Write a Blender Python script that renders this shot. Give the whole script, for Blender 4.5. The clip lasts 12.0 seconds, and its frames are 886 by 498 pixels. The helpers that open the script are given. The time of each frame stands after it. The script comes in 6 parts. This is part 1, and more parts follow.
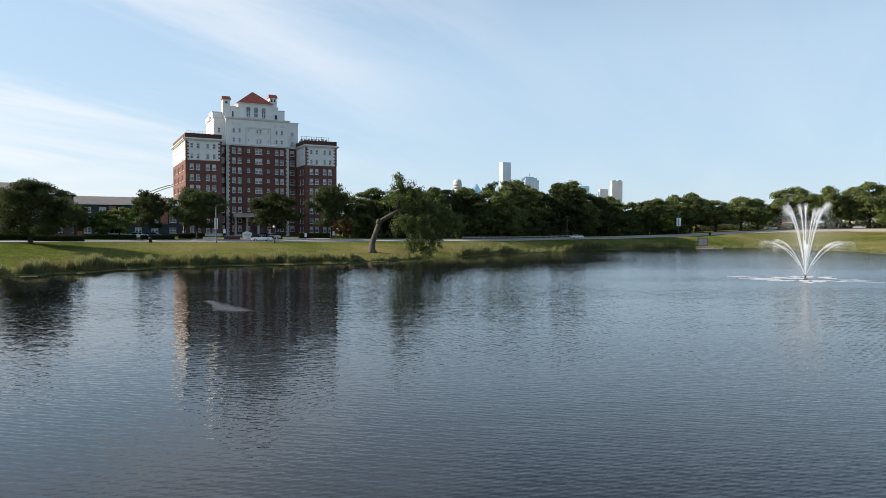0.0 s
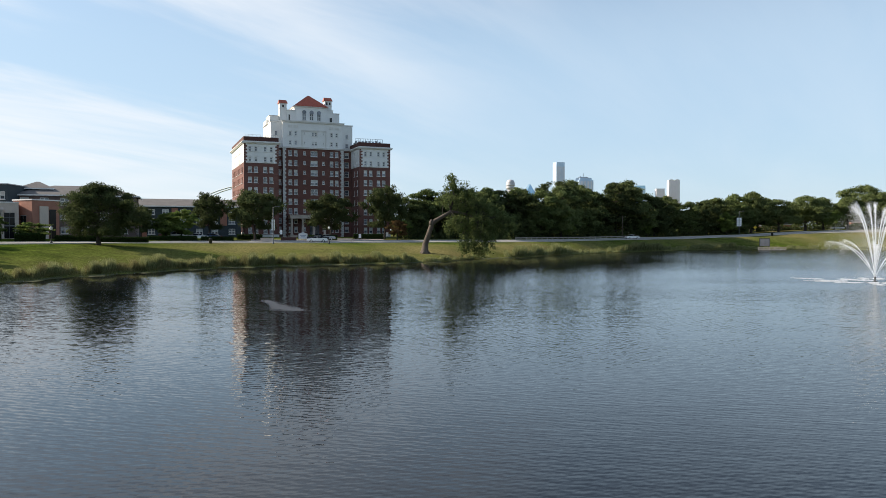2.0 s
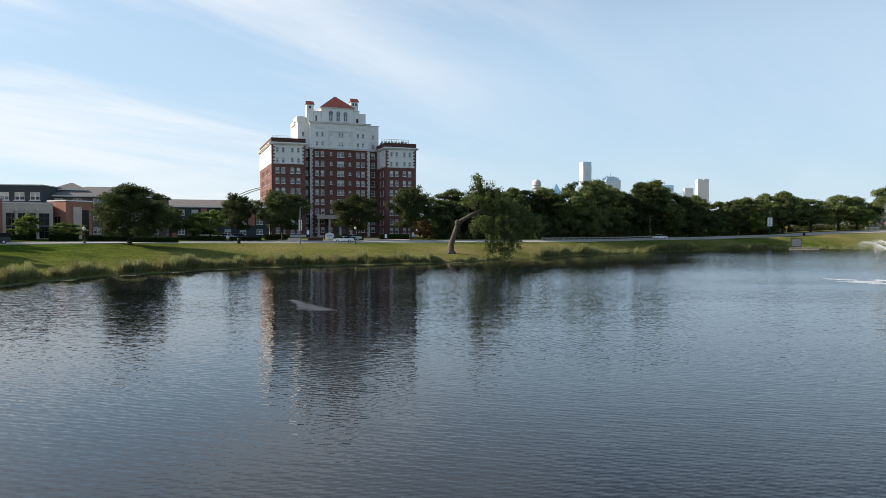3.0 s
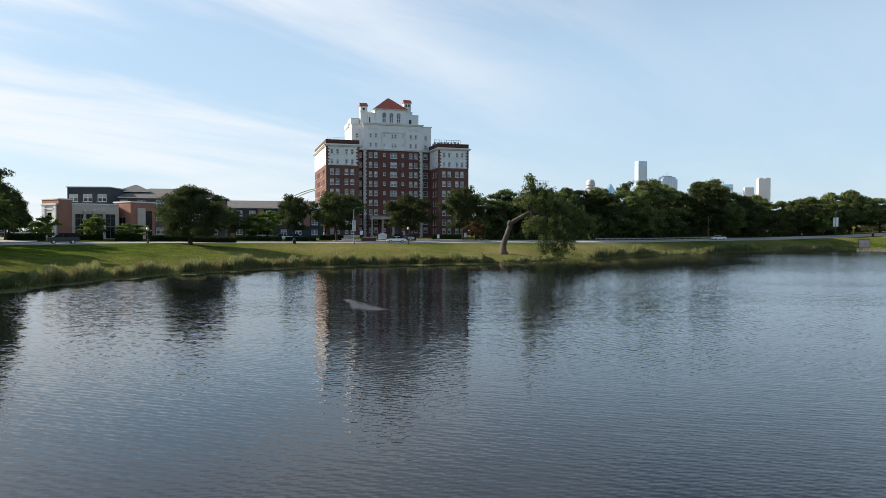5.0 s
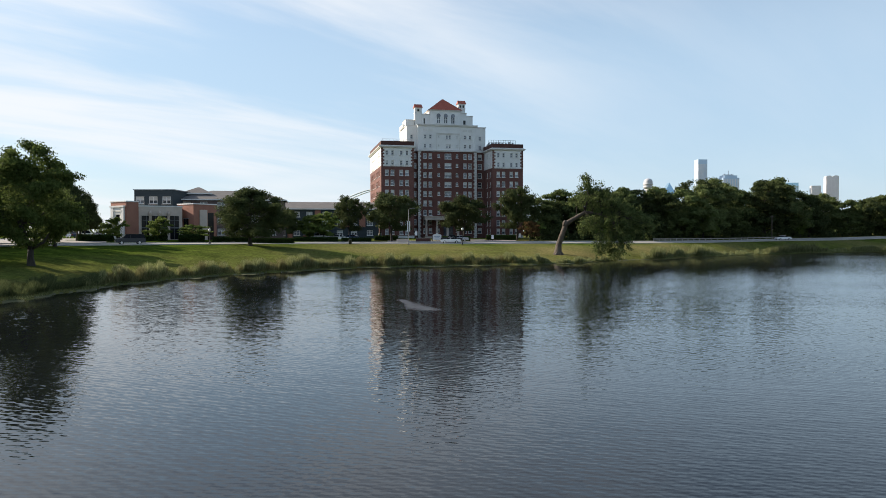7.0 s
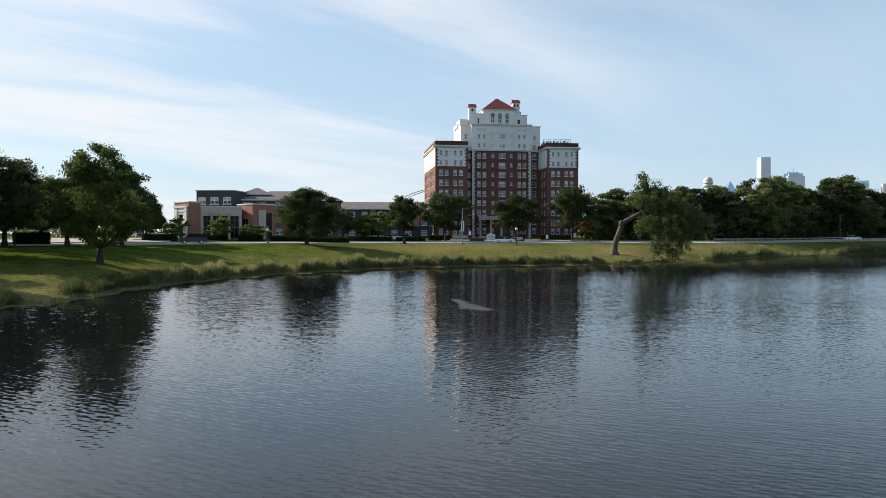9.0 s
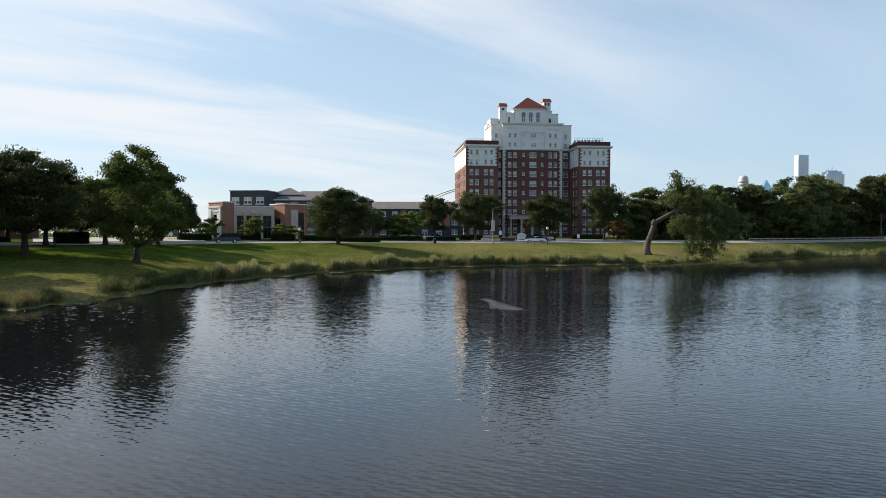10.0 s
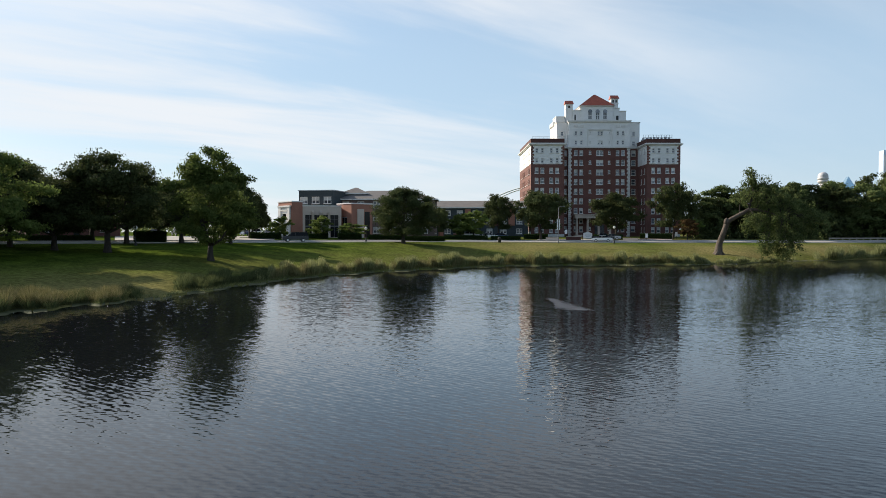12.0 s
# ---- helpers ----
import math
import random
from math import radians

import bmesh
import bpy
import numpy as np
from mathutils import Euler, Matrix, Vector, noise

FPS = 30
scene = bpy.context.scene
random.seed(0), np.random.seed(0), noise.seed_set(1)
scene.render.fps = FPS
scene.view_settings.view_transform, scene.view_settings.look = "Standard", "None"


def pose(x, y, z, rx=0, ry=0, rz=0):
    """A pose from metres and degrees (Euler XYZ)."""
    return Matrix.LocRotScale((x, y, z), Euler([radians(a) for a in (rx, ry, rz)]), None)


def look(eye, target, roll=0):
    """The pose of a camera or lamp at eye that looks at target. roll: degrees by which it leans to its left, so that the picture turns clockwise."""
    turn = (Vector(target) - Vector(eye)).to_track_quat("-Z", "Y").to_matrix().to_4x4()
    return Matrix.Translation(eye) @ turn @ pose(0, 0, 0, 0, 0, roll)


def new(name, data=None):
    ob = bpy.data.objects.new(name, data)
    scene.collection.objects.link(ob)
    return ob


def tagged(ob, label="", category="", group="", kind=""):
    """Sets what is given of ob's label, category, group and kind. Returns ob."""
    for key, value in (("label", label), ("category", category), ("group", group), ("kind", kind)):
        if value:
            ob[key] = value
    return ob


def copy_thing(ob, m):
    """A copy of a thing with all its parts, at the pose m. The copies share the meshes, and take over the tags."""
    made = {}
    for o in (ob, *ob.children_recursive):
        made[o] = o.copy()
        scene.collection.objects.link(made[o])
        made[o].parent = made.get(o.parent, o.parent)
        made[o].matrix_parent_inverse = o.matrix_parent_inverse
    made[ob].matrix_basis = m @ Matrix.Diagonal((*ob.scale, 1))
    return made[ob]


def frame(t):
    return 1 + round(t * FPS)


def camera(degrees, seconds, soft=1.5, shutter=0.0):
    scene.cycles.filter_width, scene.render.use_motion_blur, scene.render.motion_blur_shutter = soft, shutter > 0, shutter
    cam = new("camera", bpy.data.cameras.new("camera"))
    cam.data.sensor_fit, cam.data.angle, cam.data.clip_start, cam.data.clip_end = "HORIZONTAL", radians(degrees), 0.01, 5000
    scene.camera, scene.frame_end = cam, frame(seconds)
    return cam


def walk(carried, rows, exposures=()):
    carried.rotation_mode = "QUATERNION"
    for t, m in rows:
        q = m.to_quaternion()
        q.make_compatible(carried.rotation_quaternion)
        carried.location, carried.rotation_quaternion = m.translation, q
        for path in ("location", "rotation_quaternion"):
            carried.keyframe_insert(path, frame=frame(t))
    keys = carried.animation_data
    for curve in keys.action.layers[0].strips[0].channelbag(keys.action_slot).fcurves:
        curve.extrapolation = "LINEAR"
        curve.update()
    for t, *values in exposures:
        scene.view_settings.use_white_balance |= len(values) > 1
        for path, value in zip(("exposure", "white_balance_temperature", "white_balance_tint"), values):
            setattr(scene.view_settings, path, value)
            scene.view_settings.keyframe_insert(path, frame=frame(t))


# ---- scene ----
# A drone hovers over the lake and turns to the left. Metres; the water is z = 0.
cam = camera(64.2, 12.0, soft=0.65)
EYE = 5.5
TURNS = [  # seconds, yaw, pitch, roll
    (0.0, 0.000, -1.328, -0.103), (0.5, 1.166, -1.302, -0.061), (1.0, 2.216, -1.290, -0.045), (1.5, 3.255, -1.277, -0.011),
    (2.0, 4.287, -1.271, 0.004), (2.5, 5.331, -1.270, 0.001), (3.0, 6.379, -1.259, 0.014), (5.0, 10.618, -1.226, -0.019),
    (5.5, 11.727, -1.215, 0.006), (6.0, 12.805, -1.188, 0.025), (6.5, 13.907, -1.189, 0.041), (7.0, 15.015, -1.180, 0.069),
    (9.0, 19.380, -1.197, 0.018), (9.5, 20.587, -1.209, 0.040), (10.0, 21.849, -1.233, 0.026), (10.5, 23.163, -1.252, 0.036),
    (11.0, 24.474, -1.269, -0.010), (11.5, 25.783, -1.286, -0.013), (12.0, 27.080, -1.308, -0.020),
]
walk(cam, [(t, pose(0, 0, EYE, 90 + pitch, roll, yaw)) for t, yaw, pitch, roll in TURNS],
     exposures=[(0.0, 0.62, 6680, 10), (6.0, 0.61, 6680, 10), (12.0, 0.51, 6680, 10)])

# ---- light ----
SUN_AZ, SUN_EL = -83.0, 26.0  # azimuth to the right of +y, elevation
world = bpy.data.worlds.new("world")
scene.world = world
world.use_nodes = True


def build_world():
    tree = world.node_tree
    n, l = tree.nodes, tree.links
    n.clear()
    out, bg, sky = n.new("ShaderNodeOutputWorld"), n.new("ShaderNodeBackground"), n.new("ShaderNodeTexSky")
    sky.sky_type, sky.sun_disc = "NISHITA", False
    sky.sun_elevation, sky.sun_rotation = radians(SUN_EL), radians(SUN_AZ)
    sky.air_density, sky.dust_density, sky.ozone_density, sky.altitude = 1.0, 0.7, 1.2, 130
    # thin cirrus: streaks of noise on a flat layer high above
    geo, sep = n.new("ShaderNodeTexCoord"), n.new("ShaderNodeSeparateXYZ")
    l.new(geo.outputs["Generated"], sep.inputs[0])
    up = n.new("ShaderNodeMath"); up.operation = "MAXIMUM"; up.inputs[1].default_value = 0.0
    l.new(sep.outputs["Z"], up.inputs[0])
    lift = n.new("ShaderNodeMath"); lift.operation = "ADD"; lift.inputs[1].default_value = 0.12
    l.new(up.outputs[0], lift.inputs[0])
    comb = n.new("ShaderNodeCombineXYZ")
    for axis in "XY":
        div = n.new("ShaderNodeMath"); div.operation = "DIVIDE"
        l.new(sep.outputs[axis], div.inputs[0]); l.new(lift.outputs[0], div.inputs[1])
        l.new(div.outputs[0], comb.inputs[axis])
    mp = n.new("ShaderNodeMapping")
    mp.vector_type = "TEXTURE"  # streaks run along the turned x axis
    mp.inputs["Rotation"].default_value = (0, 0, radians(CLOUD_TURN))
    mp.inputs["Location"].default_value = CLOUD_SHIFT
    mp.inputs["Scale"].default_value = (2.3, 0.62, 1)
    l.new(comb.outputs[0], mp.inputs[0])
    big, fine = n.new("ShaderNodeTexNoise"), n.new("ShaderNodeTexNoise")
    big.inputs["Scale"].default_value, big.inputs["Detail"].default_value, big.inputs["Roughness"].default_value = 0.75, 7, 0.58
    big.inputs["Distortion"].default_value = 0.35
    fine.inputs["Scale"].default_value, fine.inputs["Detail"].default_value = 0.33, 3
    l.new(mp.outputs[0], big.inputs["Vector"]); l.new(comb.outputs[0], fine.inputs["Vector"])
    ramp, ramp2 = n.new("ShaderNodeMapRange"), n.new("ShaderNodeMapRange")
    ramp.interpolation_type = ramp2.interpolation_type = "SMOOTHSTEP"
    ramp.inputs[1].default_value, ramp.inputs[2].default_value = 0.34, 0.66
    ramp2.inputs[1].default_value, ramp2.inputs[2].default_value = 0.28, 0.46
    l.new(big.outputs["Fac"], ramp.inputs[0]); l.new(fine.outputs["Fac"], ramp2.inputs[0])
    # the cirrus field lies to the north-west and thins out to the east
    toward, field = n.new("ShaderNodeVectorMath"), n.new("ShaderNodeMapRange")
    toward.operation, field.interpolation_type = "DOT_PRODUCT", "SMOOTHSTEP"
    toward.inputs[1].default_value = (math.sin(radians(-44)) * 0.86, math.cos(radians(-44)) * 0.86, 0.51)
    field.inputs[1].default_value, field.inputs[2].default_value, field.inputs[3].default_value = 0.66, 0.97, 0.12
    l.new(geo.outputs["Generated"], toward.inputs[0]); l.new(toward.outputs["Value"], field.inputs[0])
    mul0, mul = n.new("ShaderNodeMath"), n.new("ShaderNodeMath")
    mul0.operation = mul.operation = "MULTIPLY"
    l.new(ramp.outputs[0], mul0.inputs[0]); l.new(ramp2.outputs[0], mul0.inputs[1])
    l.new(mul0.outputs[0], mul.inputs[0]); l.new(field.outputs[0], mul.inputs[1])
    amount = n.new("ShaderNodeMath"); amount.operation = "MULTIPLY"
    amount.inputs[1].default_value = 0.95
    l.new(mul.outputs[0], amount.inputs[0])
    veil, mix = n.new("ShaderNodeMix"), n.new("ShaderNodeMix")
    veil.data_type = mix.data_type = "RGBA"
    veil.inputs["B"].default_value = VEIL_COLOUR
    thin = n.new("ShaderNodeMapRange"); thin.interpolation_type = "SMOOTHSTEP"  # haze thins towards the zenith
    for k, v in enumerate((0.20, 0.44, VEIL, 0.08)):
        thin.inputs[k + 1].default_value = v
    l.new(sep.outputs["Z"], thin.inputs[0]); l.new(thin.outputs[0], veil.inputs["Factor"])
    mix.inputs["B"].default_value = CLOUD_COLOUR
    l.new(sky.outputs[0], veil.inputs["A"]); l.new(veil.outputs["Result"], mix.inputs["A"])
    l.new(amount.outputs[0], mix.inputs["Factor"])
    l.new(mix.outputs["Result"], bg.inputs["Color"]); l.new(bg.outputs[0], out.inputs["Surface"])
    bg.inputs["Strength"].default_value = SKY_STRENGTH


SKY_STRENGTH, CLOUD_TURN, CLOUD_SHIFT = 0.110, 62.0, (3.0, 1.0, 0)
VEIL, VEIL_COLOUR, CLOUD_COLOUR = 0.74, (3.05, 4.25, 5.55, 1), (5.5, 5.8, 6.2, 1)
build_world()
sun = new("sun", bpy.data.lights.new("sun", "SUN"))
sun.data.energy, sun.data.angle, sun.data.color = 5.0, radians(0.6), (1.0, 0.91, 0.79)
_a, _e = radians(SUN_AZ), radians(SUN_EL)
sun.matrix_world = look((0, 0, 0), (-math.sin(_a) * math.cos(_e), -math.cos(_a) * math.cos(_e), -math.sin(_e)))


# ---- materials ----
def material(name, colour, rough=0.8, vary=0.25, scale=2.0, fine=20.0, bump=0.1, metal=0.0, colour2=None, stretch=(1, 1, 1), per_object=0.0, bump_dist=0.05, spec=0.4):
    """A surface with broad stains and fine grain; scales are per metre in world space."""
    m = bpy.data.materials.new(name)
    m.use_nodes = True
    n, l = m.node_tree.nodes, m.node_tree.links
    b = n["Principled BSDF"]
    b.inputs["Roughness"].default_value, b.inputs["Metallic"].default_value = rough, metal
    b.inputs["Specular IOR Level"].default_value = spec
    geo, mp = n.new("ShaderNodeNewGeometry"), n.new("ShaderNodeMapping")
    mp.inputs["Scale"].default_value = stretch
    l.new(geo.outputs["Position"], mp.inputs[0])
    a, c = n.new("ShaderNodeTexNoise"), n.new("ShaderNodeTexNoise")
    a.inputs["Scale"].default_value, a.inputs["Detail"].default_value = scale, 5
    c.inputs["Scale"].default_value, c.inputs["Detail"].default_value = fine, 3
    l.new(mp.outputs[0], a.inputs["Vector"]); l.new(mp.outputs[0], c.inputs["Vector"])
    add = n.new("ShaderNodeMath"); add.operation = "MULTIPLY_ADD"; add.inputs[1].default_value = 0.45
    half = n.new("ShaderNodeMath"); half.operation = "MULTIPLY"; half.inputs[1].default_value = 0.55
    l.new(a.outputs["Fac"], half.inputs[0]); l.new(c.outputs["Fac"], add.inputs[0]); l.new(half.outputs[0], add.inputs[2])
    rng = n.new("ShaderNodeMapRange")
    rng.inputs[1].default_value, rng.inputs[2].default_value = 0.33, 0.67
    l.new(add.outputs[0], rng.inputs[0])
    mix = n.new("ShaderNodeMix"); mix.data_type = "RGBA"
    c2 = colour2 or tuple(v * (1 - vary) for v in colour)
    c1 = colour if colour2 else tuple(min(1, v * (1 + vary * 0.5)) for v in colour)
    mix.inputs["A"].default_value, mix.inputs["B"].default_value = (*c2, 1), (*c1, 1)
    l.new(rng.outputs[0], mix.inputs["Factor"])
    last = mix.outputs["Result"]
    if per_object:
        info, hsv, r2 = n.new("ShaderNodeObjectInfo"), n.new("ShaderNodeHueSaturation"), n.new("ShaderNodeMapRange")
        r2.inputs[3].default_value, r2.inputs[4].default_value = 1 - per_object, 1 + per_object
        l.new(info.outputs["Random"], r2.inputs[0]); l.new(r2.outputs[0], hsv.inputs["Value"]); l.new(last, hsv.inputs["Color"])
        last = hsv.outputs[0]
    l.new(last, b.inputs["Base Color"])
    if bump:
        bp = n.new("ShaderNodeBump"); bp.inputs["Strength"].default_value, bp.inputs["Distance"].default_value = bump, bump_dist
        l.new(add.outputs[0], bp.inputs["Height"]); l.new(bp.outputs[0], b.inputs["Normal"])
    return m


def leaf_material(name, colour, colour2, through_light=0.35):
    """Leaves: each one its own green, partly letting the sun through."""
    m = bpy.data.materials.new(name)
    m.use_nodes = True
    n, l = m.node_tree.nodes, m.node_tree.links
    b, out = n["Principled BSDF"], n["Material Output"]
    b.inputs["Roughness"].default_value = 0.75
    b.inputs["Specular IOR Level"].default_value = 0.03
    geo, mix, info, hsv, rng = n.new("ShaderNodeNewGeometry"), n.new("ShaderNodeMix"), n.new("ShaderNodeObjectInfo"), n.new("ShaderNodeHueSaturation"), n.new("ShaderNodeMapRange")
    mix.data_type = "RGBA"
    mix.inputs["A"].default_value, mix.inputs["B"].default_value = (*colour, 1), (*colour2, 1)
    l.new(geo.outputs["Random Per Island"], mix.inputs["Factor"])
    rng.inputs[3].default_value, rng.inputs[4].default_value = 0.8, 1.2
    l.new(info.outputs["Random"], rng.inputs[0]); l.new(rng.outputs[0], hsv.inputs["Value"]); l.new(mix.outputs["Result"], hsv.inputs["Color"])
    tr, ms = n.new("ShaderNodeBsdfTranslucent"), n.new("ShaderNodeMixShader")
    ms.inputs[0].default_value = through_light
    l.new(hsv.outputs[0], b.inputs["Base Color"]); l.new(hsv.outputs[0], tr.inputs["Color"])
    l.new(b.outputs[0], ms.inputs[1]); l.new(tr.outputs[0], ms.inputs[2]); l.new(ms.outputs[0], out.inputs["Surface"])
    return m


CALM, OPEN, RUFFLED, LEAN = 0.25, 0.46, 0.60, 0.040  # steepness of the ripples


def water_material():
    """Brown-green lake water: crossing wind wavelets, calmer under the near bank, ruffled towards the open east side."""
    m = bpy.data.materials.new("lake_water")
    m.use_nodes = True
    n, l = m.node_tree.nodes, m.node_tree.links
    b = n["Principled BSDF"]
    b.inputs["Base Color"].default_value, b.inputs["IOR"].default_value = (0.0075, 0.0088, 0.0105, 1), 1.333
    geo = n.new("ShaderNodeNewGeometry")

    def mapped(turn, stretch):
        mp = n.new("ShaderNodeMapping")
        mp.inputs["Rotation"].default_value, mp.inputs["Scale"].default_value = (0, 0, radians(turn)), stretch
        l.new(geo.outputs["Position"], mp.inputs[0])
        return mp.outputs[0]

    def grain(scale, stretch, turn, detail, rough=0.5):
        tex = n.new("ShaderNodeTexNoise")
        tex.inputs["Scale"].default_value, tex.inputs["Detail"].default_value, tex.inputs["Roughness"].default_value = scale, detail, rough
        l.new(mapped(turn, stretch), tex.inputs["Vector"])
        return tex.outputs["Fac"]

    def crests(length, turn, wobble, wobble_scale):
        tex = n.new("ShaderNodeTexWave")
        tex.wave_type, tex.bands_direction, tex.wave_profile = "BANDS", "Y", "SIN"
        tex.inputs["Scale"].default_value = 2 * math.pi / (20 * length)
        tex.inputs["Distortion"].default_value, tex.inputs["Detail"].default_value, tex.inputs["Detail Scale"].default_value = wobble, 2, wobble_scale
        l.new(mapped(turn, (1, 1, 1)), tex.inputs["Vector"])
        return tex.outputs["Fac"]

    def ranged(value, a, b, c, d):
        r = n.new("ShaderNodeMapRange"); r.interpolation_type = "SMOOTHSTEP"
        for k, v in enumerate((a, b, c, d)):
            r.inputs[k + 1].default_value = v
        l.new(value, r.inputs[0])
        return r.outputs[0]

    sep = n.new("ShaderNodeSeparateXYZ")
    l.new(geo.outputs["Position"], sep.inputs[0])
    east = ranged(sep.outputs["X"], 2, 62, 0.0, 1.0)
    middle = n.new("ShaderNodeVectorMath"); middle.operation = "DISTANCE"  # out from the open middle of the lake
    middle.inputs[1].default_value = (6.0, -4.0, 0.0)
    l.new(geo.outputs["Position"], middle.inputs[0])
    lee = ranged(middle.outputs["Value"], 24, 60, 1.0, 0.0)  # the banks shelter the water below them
    gust = ranged(grain(0.035, (0.35, 1.6, 1), 8, 3), 0.38, 0.62, 0.0, 1.0)

    def product(a, b):
        s = n.new("ShaderNodeMath"); s.operation = "MULTIPLY"
        l.new(a, s.inputs[0]); l.new(b, s.inputs[1])
        return s.outputs[0]

    def plus(a, b):
        s = n.new("ShaderNodeMath")
        l.new(a, s.inputs[0]); l.new(b, s.inputs[1])
        return s.outputs[0]

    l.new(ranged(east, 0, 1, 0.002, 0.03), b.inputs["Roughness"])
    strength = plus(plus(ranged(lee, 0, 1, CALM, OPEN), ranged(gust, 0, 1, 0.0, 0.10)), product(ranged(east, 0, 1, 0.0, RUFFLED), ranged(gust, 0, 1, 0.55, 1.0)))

    def slope(value, steep):
        """A value around one half, as a slope that swings both ways."""
        s = n.new("ShaderNodeMath"); s.operation = "MULTIPLY_ADD"
        s.inputs[1].default_value, s.inputs[2].default_value = 2 * steep, -steep
        l.new(value, s.inputs[0])
        return s.outputs[0]

    def total(values):
        last = values[0]
        for v in values[1:]:
            s = n.new("ShaderNodeMath")
            l.new(last, s.inputs[0]); l.new(v, s.inputs[1])
            last = s.outputs[0]
        s = n.new("ShaderNodeMath"); s.operation = "MULTIPLY"
        l.new(last, s.inputs[0]); l.new(strength, s.inputs[1])
        return s.outputs[0]

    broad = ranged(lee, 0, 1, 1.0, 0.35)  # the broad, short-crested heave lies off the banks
    along = plus(total([slope(crests(0.92, 6, 4.0, 0.8), 0.008), slope(crests(0.48, -9, 4.5, 1.3), 0.018), slope(crests(0.30, 12, 4.6, 2.0), 0.046),
                        slope(crests(0.19, -16, 4.6, 3.0), 0.042), slope(grain(5.0, (0.4, 1, 1), 4, 2), 0.030)]),
                 product(broad, total([slope(grain(0.75, (0.45, 1, 1), -6, 2), 0.030), slope(grain(1.9, (0.5, 1, 1), 7, 2), 0.075)])))
    across = plus(total([slope(grain(3.6, (1, 0.7, 1), 30, 1), 0.060), slope(crests(0.42, 60, 6.0, 1.6), 0.008)]),
                  product(broad, total([slope(grain(1.4, (0.7, 1, 1), 20, 2), 0.170), slope(grain(3.6, (1, 0.7, 1), 34, 1), 0.080)])))
    tilt, inward, sway = n.new("ShaderNodeCombineXYZ"), n.new("ShaderNodeVectorMath"), n.new("ShaderNodeVectorMath")
    l.new(across, tilt.inputs["X"]); l.new(along, tilt.inputs["Y"])
    inward.operation, sway.operation = "NORMALIZE", "SCALE"  # off the banks normals tilt inward, so reflections take in higher sky
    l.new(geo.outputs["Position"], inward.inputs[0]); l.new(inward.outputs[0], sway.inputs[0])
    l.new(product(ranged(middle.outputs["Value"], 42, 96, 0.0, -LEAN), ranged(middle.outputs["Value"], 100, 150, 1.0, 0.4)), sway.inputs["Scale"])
    south_tilt = n.new("ShaderNodeCombineXYZ")  # normals tilted south in the open east, to reflect higher, bluer sky
    l.new(ranged(east, 0.35, 1, 0.0, -0.030), south_tilt.inputs["Y"])
    last = geo.outputs["Normal"]
    for more in (tilt.outputs[0], sway.outputs[0], south_tilt.outputs[0]):
        add = n.new("ShaderNodeVectorMath"); add.operation = "ADD"
        l.new(last, add.inputs[0]); l.new(more, add.inputs[1])
        last = add.outputs[0]
    unit = n.new("ShaderNodeVectorMath"); unit.operation = "NORMALIZE"
    l.new(last, unit.inputs[0]); l.new(unit.outputs[0], b.inputs["Normal"])
    return m


